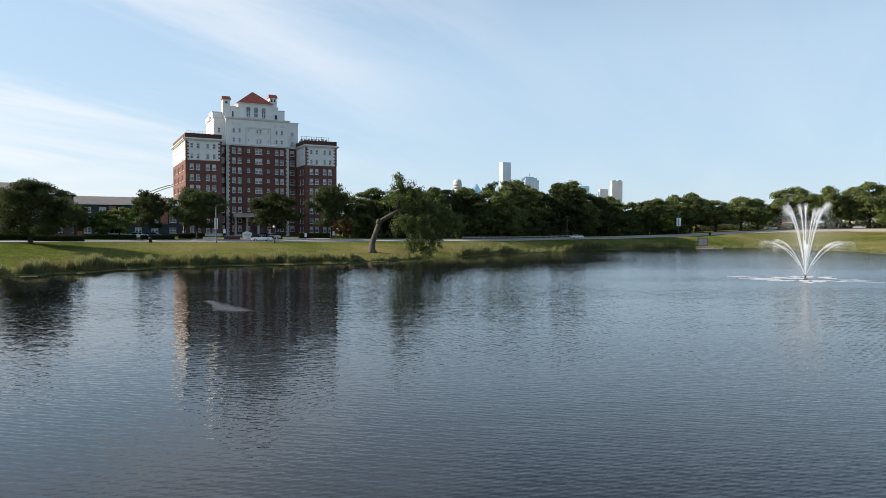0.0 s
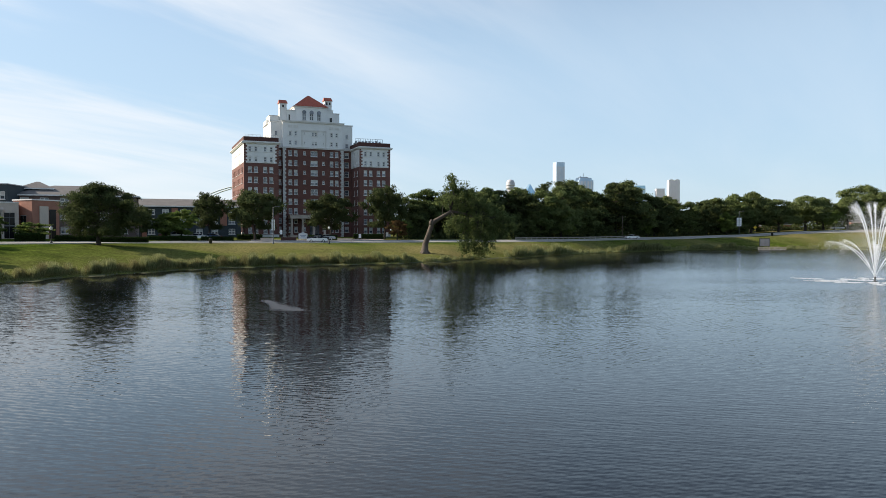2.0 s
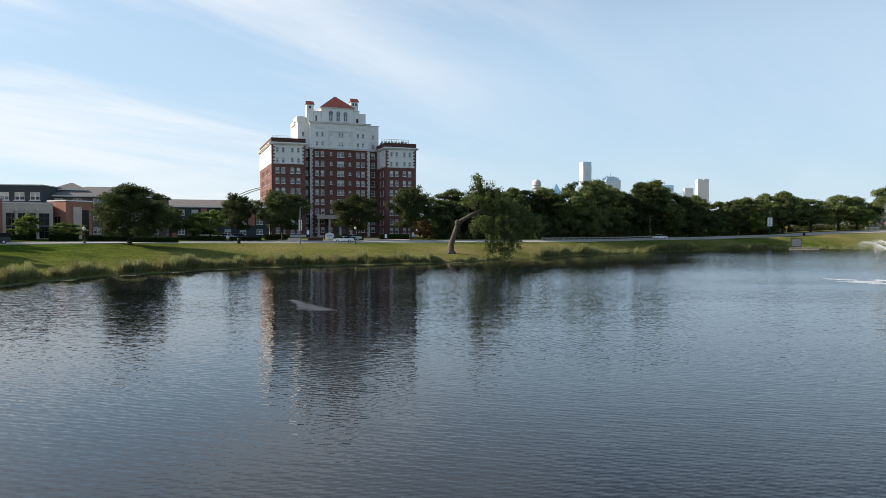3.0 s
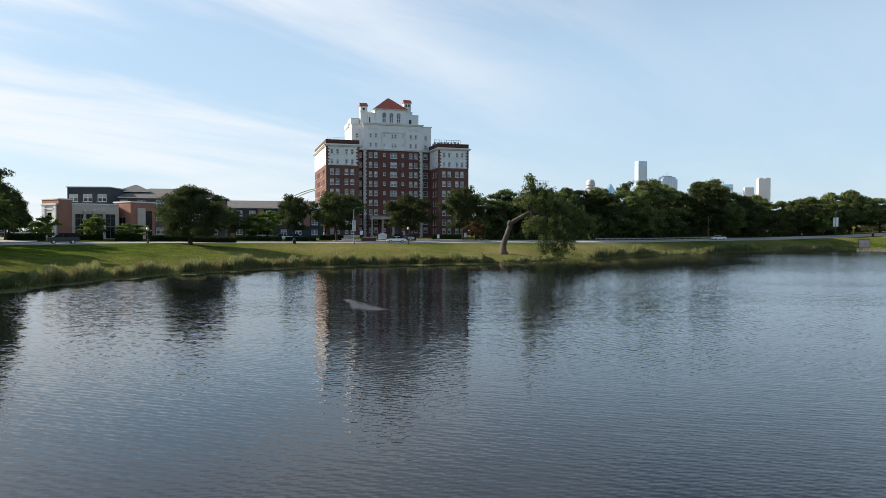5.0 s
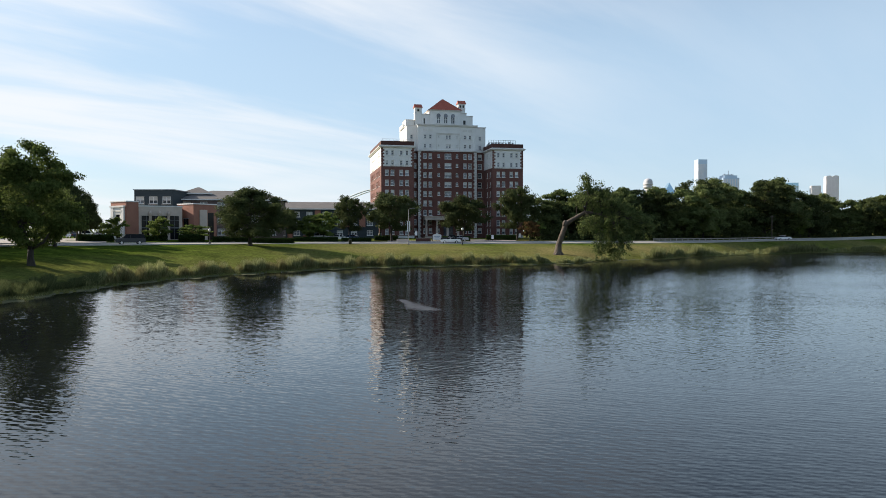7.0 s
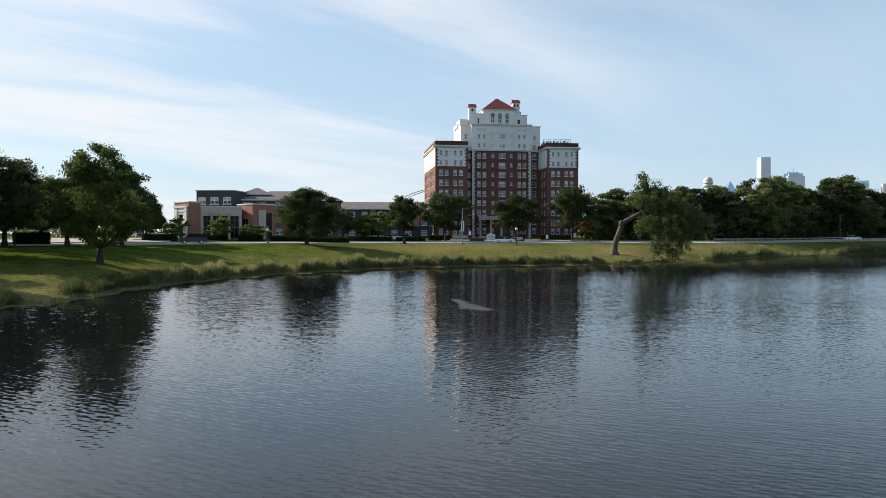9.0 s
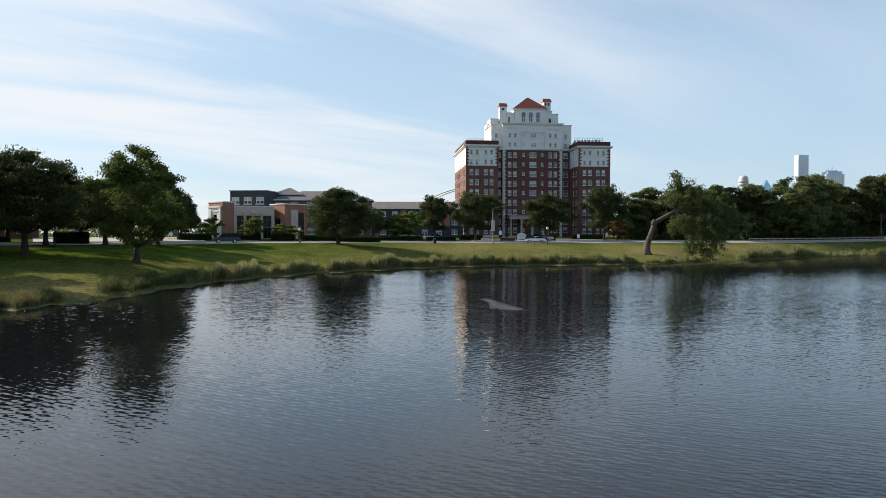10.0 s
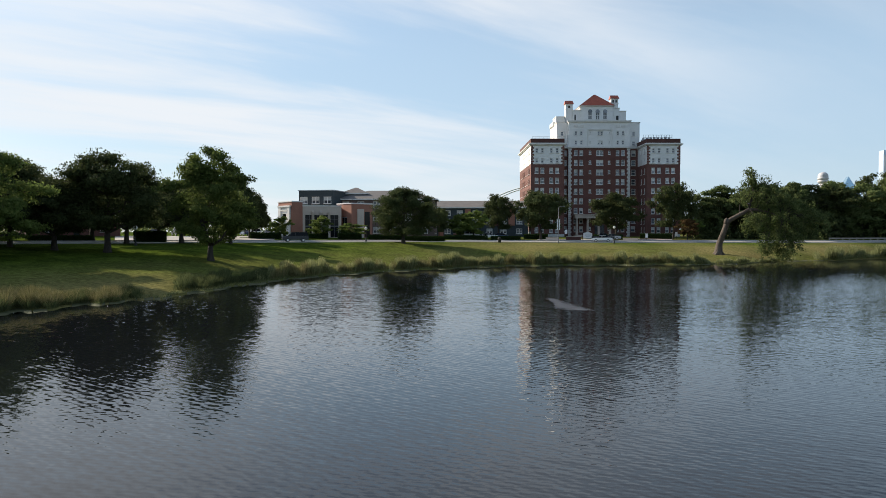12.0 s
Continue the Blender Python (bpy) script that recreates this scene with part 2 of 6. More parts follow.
def lawn_material():
    """Mown grass: green with broad dry patches, tufty mottling and fine blades."""
    m = bpy.data.materials.new("lawn_grass")
    m.use_nodes = True
    n, l = m.node_tree.nodes, m.node_tree.links
    b = n["Principled BSDF"]
    b.inputs["Roughness"].default_value, b.inputs["Specular IOR Level"].default_value = 0.95, 0.0
    geo = n.new("ShaderNodeNewGeometry")

    def grain(scale, detail, lo, hi, a=0.0, z=1.0):
        tex, r = n.new("ShaderNodeTexNoise"), n.new("ShaderNodeMapRange")
        tex.inputs["Scale"].default_value, tex.inputs["Detail"].default_value = scale, detail
        l.new(geo.outputs["Position"], tex.inputs["Vector"])
        for k, v in enumerate((lo, hi, a, z)):
            r.inputs[k + 1].default_value = v
        l.new(tex.outputs["Fac"], r.inputs[0])
        return tex.outputs["Fac"], r.outputs[0]

    _, dry = grain(0.045, 4, 0.30, 0.66)
    _, patch = grain(0.35, 5, 0.35, 0.7)
    height, tone = grain(2.2, 5, 0.3, 0.7, 0.62, 1.3)
    _, blade = grain(14.0, 3, 0.3, 0.7, 0.75, 1.25)
    mix1, mix2, hsv, mul = n.new("ShaderNodeMix"), n.new("ShaderNodeMix"), n.new("ShaderNodeHueSaturation"), n.new("ShaderNodeMath")
    mix1.data_type = mix2.data_type = "RGBA"
    mix1.inputs["A"].default_value, mix1.inputs["B"].default_value = (0.036, 0.060, 0.009, 1), (0.086, 0.126, 0.017, 1)
    mix2.inputs["B"].default_value = (0.188, 0.164, 0.066, 1)
    l.new(patch, mix1.inputs["Factor"]); l.new(mix1.outputs["Result"], mix2.inputs["A"]); sep, east, fade = n.new("ShaderNodeSeparateXYZ"), n.new("ShaderNodeMapRange"), n.new("ShaderNodeMath")
    for k, v in enumerate((-74.0, -52.0, 0.05, 1.0)):  # drier towards the open east lawn
        east.inputs[k + 1].default_value = v
    fade.operation = "MULTIPLY"
    l.new(geo.outputs["Position"], sep.inputs[0]); l.new(sep.outputs["X"], east.inputs[0])
    l.new(east.outputs[0], fade.inputs[0]); l.new(dry, fade.inputs[1]); l.new(fade.outputs[0], mix2.inputs["Factor"])
    mul.operation = "MULTIPLY"
    l.new(tone, mul.inputs[0]); l.new(blade, mul.inputs[1]); l.new(mul.outputs[0], hsv.inputs["Value"])
    l.new(mix2.outputs["Result"], hsv.inputs["Color"]); l.new(hsv.outputs[0], b.inputs["Base Color"])
    bp = n.new("ShaderNodeBump"); bp.inputs["Strength"].default_value, bp.inputs["Distance"].default_value = 0.6, 0.15
    l.new(height, bp.inputs["Height"]); l.new(bp.outputs[0], b.inputs["Normal"])
    return m


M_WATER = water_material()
M_LAWN = lawn_material()
M_ROAD = material("road_concrete", (0.36, 0.33, 0.30), 0.85, 0.2, 0.25, 5, 0.1)
M_KERB = material("kerb_concrete", (0.46, 0.44, 0.40), 0.85, 0.2, 0.5, 6, 0.1)
M_BRICK = material("dark_red_brick", (0.190, 0.084, 0.066), 0.88, 0.35, 0.35, 9.0, 0.25, colour2=(0.125, 0.058, 0.048))
M_BRICK_DARK = material("brown_brick_coping", (0.105, 0.045, 0.036), 0.88, 0.3, 0.5, 9.0, 0.25)
M_WHITE = material("white_painted_stucco", (0.80, 0.79, 0.76), 0.75, 0.10, 0.4, 6.0, 0.12)
M_TRIM = material("white_stone_trim", (0.74, 0.72, 0.68), 0.8, 0.14, 0.8, 8.0, 0.12)
M_TILE = material("red_clay_tile", (0.42, 0.10, 0.06), 0.7, 0.3, 1.2, 12.0, 0.3)
M_FRAME = material("white_window_frame", (0.72, 0.71, 0.68), 0.6, 0.1, 1.0, 6.0, 0.0)
M_PANE = material("window_glass_with_blinds", (0.15, 0.16, 0.18), 0.08, 0.6, 0.45, 1.5, 0.0, per_object=0.7, spec=0.8)
M_BLIND = material("pale_window_blind", (0.62, 0.61, 0.58), 0.5, 0.15, 0.6, 2.0, 0.0, per_object=0.25)
M_METAL = material("grey_galvanised_metal", (0.42, 0.43, 0.44), 0.45, 0.2, 1.0, 12.0, 0.05, metal=0.7)
M_POLE = material("grey_painted_steel", (0.15, 0.155, 0.16), 0.5, 0.25, 1.0, 10.0, 0.05)
M_PALEWOOD = material("sun_bleached_timber", (0.40, 0.36, 0.31), 0.9, 0.35, 1.2, 9.0, 0.4)
M_DARKMETAL = material("dark_painted_metal", (0.03, 0.032, 0.03), 0.5, 0.3, 1.0, 8.0, 0.05)
M_BARK = material("grey_brown_bark", (0.046, 0.038, 0.030), 0.95, 0.45, 1.5, 9.0, 0.8, stretch=(1, 1, 0.35), bump_dist=0.08)
M_DEADWOOD = material("bleached_dead_wood", (0.150, 0.118, 0.092), 0.9, 0.5, 1.0, 6.0, 1.0, colour2=(0.045, 0.034, 0.026), stretch=(1.6, 1.6, 0.25), bump_dist=0.2)
M_LEAF_OAK = leaf_material("oak_leaves", (0.044, 0.060, 0.024), (0.084, 0.100, 0.040), 0.36)
M_LEAF_LIGHT = leaf_material("bright_leaves", (0.105, 0.155, 0.036), (0.200, 0.250, 0.070), 0.48)
M_LEAF_MID = leaf_material("lakeside_leaves", (0.080, 0.116, 0.030), (0.150, 0.190, 0.056), 0.42)
M_LEAF_WOOD = leaf_material("woodland_leaves", (0.092, 0.124, 0.044), (0.185, 0.212, 0.082), 0.45)
M_LEAF_WILLOW = leaf_material("drooping_bough_leaves", (0.072, 0.104, 0.036), (0.165, 0.198, 0.074), 0.45)
M_LEAF_RED = leaf_material("reddish_leaves", (0.075, 0.055, 0.025), (0.150, 0.090, 0.040), 0.35)
M_REED = leaf_material("green_reed_blades", (0.095, 0.118, 0.042), (0.320, 0.320, 0.150), 0.45)
# Darker blade greens, with the bank's tree shade put into the colour.
M_SEDGE = leaf_material("shade_dark_sedge_blades", (0.046, 0.062, 0.024), (0.120, 0.135, 0.056), 0.35)
M_REED_DRY = leaf_material("dry_reed_blades", (0.12, 0.12, 0.045), (0.30, 0.265, 0.125), 0.3)
M_HEDGE = leaf_material("hedge_leaves", (0.020, 0.042, 0.012), (0.045, 0.070, 0.020), 0.25)


# ---- mesh helpers ----
def part(name, bm, mat, parent=None, label="", kind="", smooth=False):
    """Links a bmesh as one mesh object, under a thing or a part."""
    me = bpy.data.meshes.new(name)
    bm.normal_update()
    bm.to_mesh(me)
    bm.free()
    if smooth:
        me.shade_smooth()
    return link(name, me, mat, parent, label, kind)


def link(name, me, mat, parent=None, label="", kind=""):
    if mat and not me.materials:
        me.materials.append(mat)
    ob = new(name, me)
    ob.parent = parent
    return tagged(ob, label, kind=kind)


def raw(name, verts, faces, mat, parent=None, label="", kind="", smooth=False):
    me = bpy.data.meshes.new(name)
    me.from_pydata(verts, [], faces)
    if smooth:
        me.shade_smooth()
    return link(name, me, mat, parent, label, kind)


def thing(name, m, label, category, group="", kind=""):
    ob = new(name)
    ob.matrix_world = m
    ob.empty_display_size = 0.5
    return tagged(ob, label, category, group, kind)


def add_box(bm, x0, x1, y0, y1, z0, z1, bevel=0.0):
    r = bmesh.ops.create_cube(bm, size=1)
    bmesh.ops.scale(bm, vec=(x1 - x0, y1 - y0, z1 - z0), verts=r["verts"])
    bmesh.ops.translate(bm, vec=((x0 + x1) / 2, (y0 + y1) / 2, (z0 + z1) / 2), verts=r["verts"])
    if bevel:
        edges = list({e for v in r["verts"] for e in v.link_edges})
        bmesh.ops.bevel(bm, geom=edges, offset=bevel, segments=2, affect="EDGES")
    return bm


def box(x0, x1, y0, y1, z0, z1, bevel=0.0):
    return add_box(bmesh.new(), x0, x1, y0, y1, z0, z1, bevel)


def boxes(rows, bevel=0.0):
    bm = bmesh.new()
    for r in rows:
        add_box(bm, *r, bevel)
    return bm


def blocks(name, rows, mat, parent, label="", bevel=0.0):
    """One object for each box; alike boxes share a mesh."""
    seen = {}
    for x0, x1, y0, y1, z0, z1 in rows:
        key = (round(x1 - x0, 3), round(y1 - y0, 3), round(z1 - z0, 3))
        if key not in seen:
            bm = box(-key[0] / 2, key[0] / 2, -key[1] / 2, key[1] / 2, -key[2] / 2, key[2] / 2, bevel)
            me = bpy.data.meshes.new(name)
            bm.to_mesh(me)
            bm.free()
            me.materials.append(mat)
            seen[key] = me
        ob = link(name, seen[key], None, parent, label)
        ob.location = ((x0 + x1) / 2, (y0 + y1) / 2, (z0 + z1) / 2)


def tube_rings(points, radii, sides=8):
    """Vertices and faces of a tapered tube along points."""
    verts, faces = [], []
    n = len(points)
    for i, p in enumerate(points):
        d = (Vector(points[min(i + 1, n - 1)]) - Vector(points[max(i - 1, 0)])).normalized()
        a = d.orthogonal().normalized() if abs(d.z) < 0.9 else d.cross(Vector((0, 1, 0))).normalized()
        if i and (a.dot(prev) < 0.2):
            a = (prev - d * prev.dot(d)).normalized()
        a = a if not i else (prev - d * prev.dot(d)).normalized()
        prev, b = a, d.cross(a)
        for k in range(sides):
            w = 2 * math.pi * k / sides
            verts.append(tuple(Vector(p) + radii[i] * (math.cos(w) * a + math.sin(w) * b)))
        if i:
            o = (i - 1) * sides
            faces += [(o + k, o + (k + 1) % sides, o + sides + (k + 1) % sides, o + sides + k) for k in range(sides)]
    faces.append(tuple(range(sides))[::-1])
    faces.append(tuple(range((n - 1) * sides, n * sides)))
    return verts, faces


def joined(parts):
    verts, faces = [], []
    for v, f in parts:
        o = len(verts)
        verts += list(v)
        faces += [tuple(i + o for i in q) for q in f]
    return verts, faces


def lathe(profile, sides=16):
    """Vertices and faces of a round body from (radius, z) pairs."""
    verts, faces = [], []
    for i, (r, z) in enumerate(profile):
        verts += [(r * math.cos(2 * math.pi * k / sides), r * math.sin(2 * math.pi * k / sides), z) for k in range(sides)]
        if i:
            o = (i - 1) * sides
            faces += [(o + k, o + (k + 1) % sides, o + sides + (k + 1) % sides, o + sides + k) for k in range(sides)]
    faces.append(tuple(range(sides))[::-1])
    faces.append(tuple(range((len(profile) - 1) * sides, len(profile) * sides)))
    return verts, faces


def pierced(u0, u1, z0, z1, holes, y=0.0, depth=0.25):
    """A wall in the plane y from u0 to u1 with rectangular holes (u0, u1, z0, z1) and their reveals going back by depth."""
    us = sorted({u0, u1, *[h for r in holes for h in r[:2]]})
    zs = sorted({z0, z1, *[h for r in holes for h in r[2:]]})
    verts, faces, at = [], [], {}

    def v(a, b, c):
        key = (round(a, 4), round(b, 4), round(c, 4))
        if key not in at:
            at[key] = len(verts)
            verts.append(key)
        return at[key]

    for i in range(len(us) - 1):
        for j in range(len(zs) - 1):
            mu, mz = (us[i] + us[i + 1]) / 2, (zs[j] + zs[j + 1]) / 2
            if not any(h[0] < mu < h[1] and h[2] < mz < h[3] for h in holes):
                faces.append((v(us[i], y, zs[j]), v(us[i + 1], y, zs[j]), v(us[i + 1], y, zs[j + 1]), v(us[i], y, zs[j + 1])))
    for a, b, c, d in holes:
        ring = [(a, c), (b, c), (b, d), (a, d)]
        for k in range(4):
            p, q = ring[k], ring[(k + 1) % 4]
            faces.append((v(p[0], y, p[1]), v(p[0], y + depth, p[1]), v(q[0], y + depth, q[1]), v(q[0], y, q[1])))
    return verts, faces


def moved(vf, m):
    return [tuple(m @ Vector(p)) for p in vf[0]], vf[1]


# Plan: polar round the hovering point, azimuth in degrees to the right of +y, distances in metres.
SHORE_AZ = [-180, -120, -80, -66, -59, -52, -48, -44, -40, -36, -31, -27, -22, -15, -8, -4, -1, 2, 5.5, 10, 14, 18.5, 24.5, 28, 32, 50, 90, 150, 180]
SHORE_D = [110, 70, 52, 54, 56, 60.5, 64, 73, 83, 92, 101, 107, 116, 121.5, 128, 137, 152, 161, 183, 208, 241, 257, 280, 262, 227, 180, 150, 130, 110]
ROAD_AZ = [-180, -120, -80, -59, -44, -32, -21, -12.5, -6, 1, 5.5, 10, 14, 18.5, 22.5, 26, 30, 45, 90, 180]
ROAD_D = [190, 140, 112, 112, 124, 140, 158, 166, 176, 188, 208, 232, 262, 290, 312, 328, 335, 320, 260, 190]
ROAD_Z = [4.3, 4.3, 4.2, 4.15, 4.0, 3.85, 3.65, 3.62, 3.65, 3.56, 3.55, 3.8, 3.85, 4.5, 5.7, 6.3, 6.7, 6.8, 5.5, 4.3]


def shore(az):
    return float(np.interp(az, SHORE_AZ, SHORE_D)) + 0.9 * math.sin(az * 1.7) + 0.5 * math.sin(az * 4.3 + 1)


def road(az):
    return float(np.interp(az, ROAD_AZ, ROAD_D))


def ground_z(az, d):
    s, r, z = shore(az), road(az), float(np.interp(az, ROAD_AZ, ROAD_Z))
    rise = min(4.0, 0.3 * (r - s))
    bank = float(np.interp(az, [8, 14, 30], [0.02, 0.3, 0.6]))
    dip = float(np.interp(az, [-25, -10], [0.2, 0.42]))  # the roadway falls towards the lawn
    knots = [0, s - 14, s - 2, s, s + rise, s + rise + 0.55 * (r - s - rise), r - 3, r, r + 10, r + 40, 700, 5000]
    high = [-1.6, -1.4, -0.22, 0.0, 0.5, 0.25 + 0.62 * z, z - 0.02 - dip, z - dip, z + bank, z + bank + 0.75, z + bank + 1.0, 9.0]
    return float(np.interp(d, knots, high))


def polar(az, d, z=None):
    return (d * math.sin(radians(az)), d * math.cos(radians(az)), ground_z(az, d) if z is None else z)




# ---- ground, water, road ----
def azimuths():
    fine = list(np.arange(-76, 52, 0.5))
    return [-180.0 + 4 * i for i in range(26)] + fine + [52.0 + 4 * i for i in range(32)]


def build_ground():
    azs = azimuths()
    verts, faces, count = [], [], 0
    for az in azs:
        s, r = shore(az), road(az)
        ds = [2, s * 0.5, s - 14, s - 6, s - 2, s - 0.6, s, s + 0.6, s + 1.5, s + 3, s + 5]
        ds += [s + 5 + (r - s - 5) * k / 14 for k in range(1, 14)] + [r - 0.4, r, r + 3, r + 7, r + 10, r + 18, r + 28, r + 40, r + 70, r + 120, 620, 1200, 2400, 4900]
        count = len(ds)
        for k, d in enumerate(ds):
            x, y, z = polar(az, d)
            if s + 1 < d < r - 1 or r + 11 < d < r + 80:
                z += 0.16 * noise.noise((x * 0.07, y * 0.07, 3.0)) + 0.05 * noise.noise((x * 0.4, y * 0.4, 0.0))
            verts.append((x, y, z))
    n = len(azs)
    for i in range(n):
        j = (i + 1) % n
        faces += [(i * count + k, i * count + k + 1, j * count + k + 1, j * count + k) for k in range(count - 1)]
    verts.append((0, 0, -1.6))
    faces += [(len(verts) - 1, i * count, ((i + 1) % n) * count) for i in range(n)]
    ob = raw("ground", verts, [f[::-1] for f in faces], M_LAWN, smooth=True)
    tagged(ob, "mown green lawn with dry patches sloping to the lake", "lawn", kind="structure")
    verts = [polar(az, shore(az) + 0.9, 0.0) for az in azs]
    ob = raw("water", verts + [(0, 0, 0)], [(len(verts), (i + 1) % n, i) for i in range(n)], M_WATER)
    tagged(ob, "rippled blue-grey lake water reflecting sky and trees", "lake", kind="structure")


def strip(name, a0, a1, near, far, lift, mat, label, category, step=0.5, thick=0.0, parent=None):
    """A band that follows the road's edge from near to far metres beyond it."""
    azs = np.arange(a0, a1 + 0.01, step)
    verts, faces = [], []
    for az in azs:
        for d in (near, far):
            p = polar(az, road(az) + d)
            q = (p[0], p[1], ground_z(az, road(az) + d) + lift)
            verts += [q, (q[0], q[1], q[2] - 0.3)]
    for i in range(len(azs) - 1):
        o, p = 4 * i, 4 * i + 4
        faces += [(o, p, p + 2, o + 2), (o, o + 1, p + 1, p), (o + 2, p + 2, p + 3, o + 3)]
    ob = raw(name, verts, [f[::-1] for f in faces], mat, parent)
    if not parent:
        tagged(ob, label, category, kind="structure")
    return ob


build_ground()
strip("road", -76, 46, 0.3, 9.2, 0.03, M_ROAD, "pale worn concrete road along the lawn", "road")
strip("kerb_near", -76, 46, 0.0, 0.3, 0.16, M_KERB, "low concrete kerb beside the lawn", "kerb")
strip("kerb_far", -76, 46, 9.2, 9.5, 0.16, M_KERB, "low concrete kerb on the far roadside", "kerb")


# ---- trees ----
def leaf_cloud(centres, normals, size, rng, droop=0.0):
    """Vertices and faces of small folded leaf clumps."""
    n = len(centres)
    a = rng.normal(size=(n, 3))
    a -= normals * (a * normals).sum(1, keepdims=True) * 0.85
    a[:, 2] -= droop
    a /= np.linalg.norm(a, axis=1, keepdims=True)
    b = np.cross(normals + rng.normal(size=(n, 3)) * 0.5, a)
    b /= np.linalg.norm(b, axis=1, keepdims=True) + 1e-9
    s = size * rng.uniform(0.6, 1.4, (n, 1))
    fold = np.cross(a, b) * s * rng.uniform(-0.35, 0.35, (n, 1))
    quad = np.stack([centres - a * s, centres + b * s * 0.55 + fold, centres + a * s, centres - b * s * 0.55 + fold], 1).reshape(-1, 3)
    return quad


def leaves(name, quads, mat, parent, label=""):
    me = bpy.data.meshes.new(name)
    n = len(quads) // 4
    me.vertices.add(len(quads))
    me.vertices.foreach_set("co", np.ascontiguousarray(quads, dtype=np.float32).ravel())
    me.loops.add(n * 4)
    me.loops.foreach_set("vertex_index", np.arange(n * 4, dtype=np.int32))
    me.polygons.add(n)
    me.polygons.foreach_set("loop_start", np.arange(0, n * 4, 4, dtype=np.int32))
    me.update(calc_edges=True)
    me.validate()
    return link(name, me, mat, parent, label)


def bent(a, b, rng, wob=0.08, n=5):
    a, b = Vector(a), Vector(b)
    length = (b - a).length
    return [tuple(a.lerp(b, i / (n - 1)) + (Vector(rng.normal(size=3)) * wob * length * (0 < i < n - 1)) + Vector((0, 0, 0.10 * length * math.sin(math.pi * i / (n - 1))))) for i in range(n)]


def make_tree(name, height, spread, clear, seed, count, size, mat, label, lobes=26, trunk_r=0.35, top_narrow=0.75, gap=0.0, bark=None, group="", lean=0.0, full=2.4, skirt=0.12):
    """A broadleaf tree at the origin: trunk, leader, limbs and branches, with leaves in sprays along the branches."""
    rng = np.random.default_rng(seed)
    bark = bark or M_BARK
    t = thing(name, Matrix(), label, "tree", group)
    fork = Vector((lean * 0.5, 0, height * clear))
    low = height * skirt
    mid, half = (height + low) / 2, (height - low) / 2

    def girth(z):
        h = max(-1.0, min(1.0, (z - mid) / half))
        return spread * max(0.05, (1 - abs(h) ** full)) ** 0.6 * (1 - (1 - top_narrow) * max(0.0, h))

    top = Vector((lean + rng.normal(0, 0.06) * spread, rng.normal(0, 0.06) * spread, height * 0.88))
    leader = bent(fork, top, rng, 0.05, 6)
    parts = [tube_rings([(0, 0, -0.4), (0.03, 0, 0.15), (lean * 0.2, 0.05, height * clear * 0.5), tuple(fork)], [trunk_r * 1.7, trunk_r * 1.15, trunk_r * 0.85, trunk_r * 0.75], 9),
             tube_rings(leader, [trunk_r * f for f in (0.72, 0.5, 0.36, 0.24, 0.14, 0.05)], 7)]
    sprays = []  # centre, way out, size
    limbs = max(9, lobes // 4)
    for k in range(limbs):
        q = (k + 0.5) / limbs
        a = Vector(leader[min(5, int(q * 5.2))])
        w = k * 2.39996 + rng.uniform(-0.5, 0.5)
        z = low + (height - low) * (0.10 + 0.86 * q + rng.uniform(-0.05, 0.05))
        out = girth(z) * rng.uniform(0.55, 1.05)
        end = Vector((lean * q + math.cos(w) * out, math.sin(w) * out, z))
        limb = [Vector(p) for p in bent(a, end, rng, 0.06)]
        parts.append(tube_rings([tuple(p) for p in limb], [trunk_r * f * (1.15 - 0.6 * q) for f in (0.42, 0.30, 0.20, 0.11, 0.04)], 6))
        for j in range(7):
            f = 0.28 + 0.72 * (j + rng.uniform(0.2, 0.8)) / 7
            i0 = min(3, int(f * 4))
            b = limb[i0].lerp(limb[i0 + 1], f * 4 - i0)
            way = (end - a).normalized() * 0.6 + Vector(rng.normal(size=3)) * 0.75
            way.z = way.z * 0.7 + 0.12
            c = b + way.normalized() * spread * rng.uniform(0.16, 0.40) * (1.15 - 0.5 * f)
            r = math.hypot(c.x - lean * q, c.y)
            lim = girth(c.z) * 1.04
            if r > lim:
                c.x, c.y = lean * q + (c.x - lean * q) * lim / r, c.y * lim / r
            c.z = max(low + 0.02 * height * rng.random(), min(height, c.z))
            parts.append(tube_rings([tuple(b), tuple(b.lerp(c, 0.5) + Vector((0, 0, 0.03 * spread))), tuple(c)], [trunk_r * 0.11, trunk_r * 0.06, trunk_r * 0.02], 4))
            for e in range(4):
                p = b.lerp(c, 0.35 + 0.7 * (e + rng.random()) / 4) + Vector(rng.normal(size=3)) * 0.035 * spread
                sprays.append((p, (c - b).normalized(), spread * rng.uniform(0.06, 0.135)))
    pc = np.array([tuple(p) for p, _, _ in sprays])
    pw = np.array([tuple(w) for _, w, _ in sprays])
    ps = np.array([r for _, _, r in sprays])
    weight = ps ** 2
    pick = rng.choice(len(sprays), size=int(count * 0.88), p=weight / weight.sum())
    off = rng.normal(size=(len(pick), 3)) * 0.55
    off *= np.minimum(1, 1.25 / (np.linalg.norm(off, axis=1, keepdims=True) + 1e-9))
    off += pw[pick] * (off * pw[pick]).sum(1, keepdims=True) * 0.7  # drawn out along the twig
    off[:, 2] *= 0.5
    pos = pc[pick] + off * ps[pick][:, None]
    core = rng.normal(size=(count - len(pick), 3)) * np.array([0.34 * spread, 0.34 * spread, 0.40 * half]) + np.array([lean * 0.5, 0, mid])
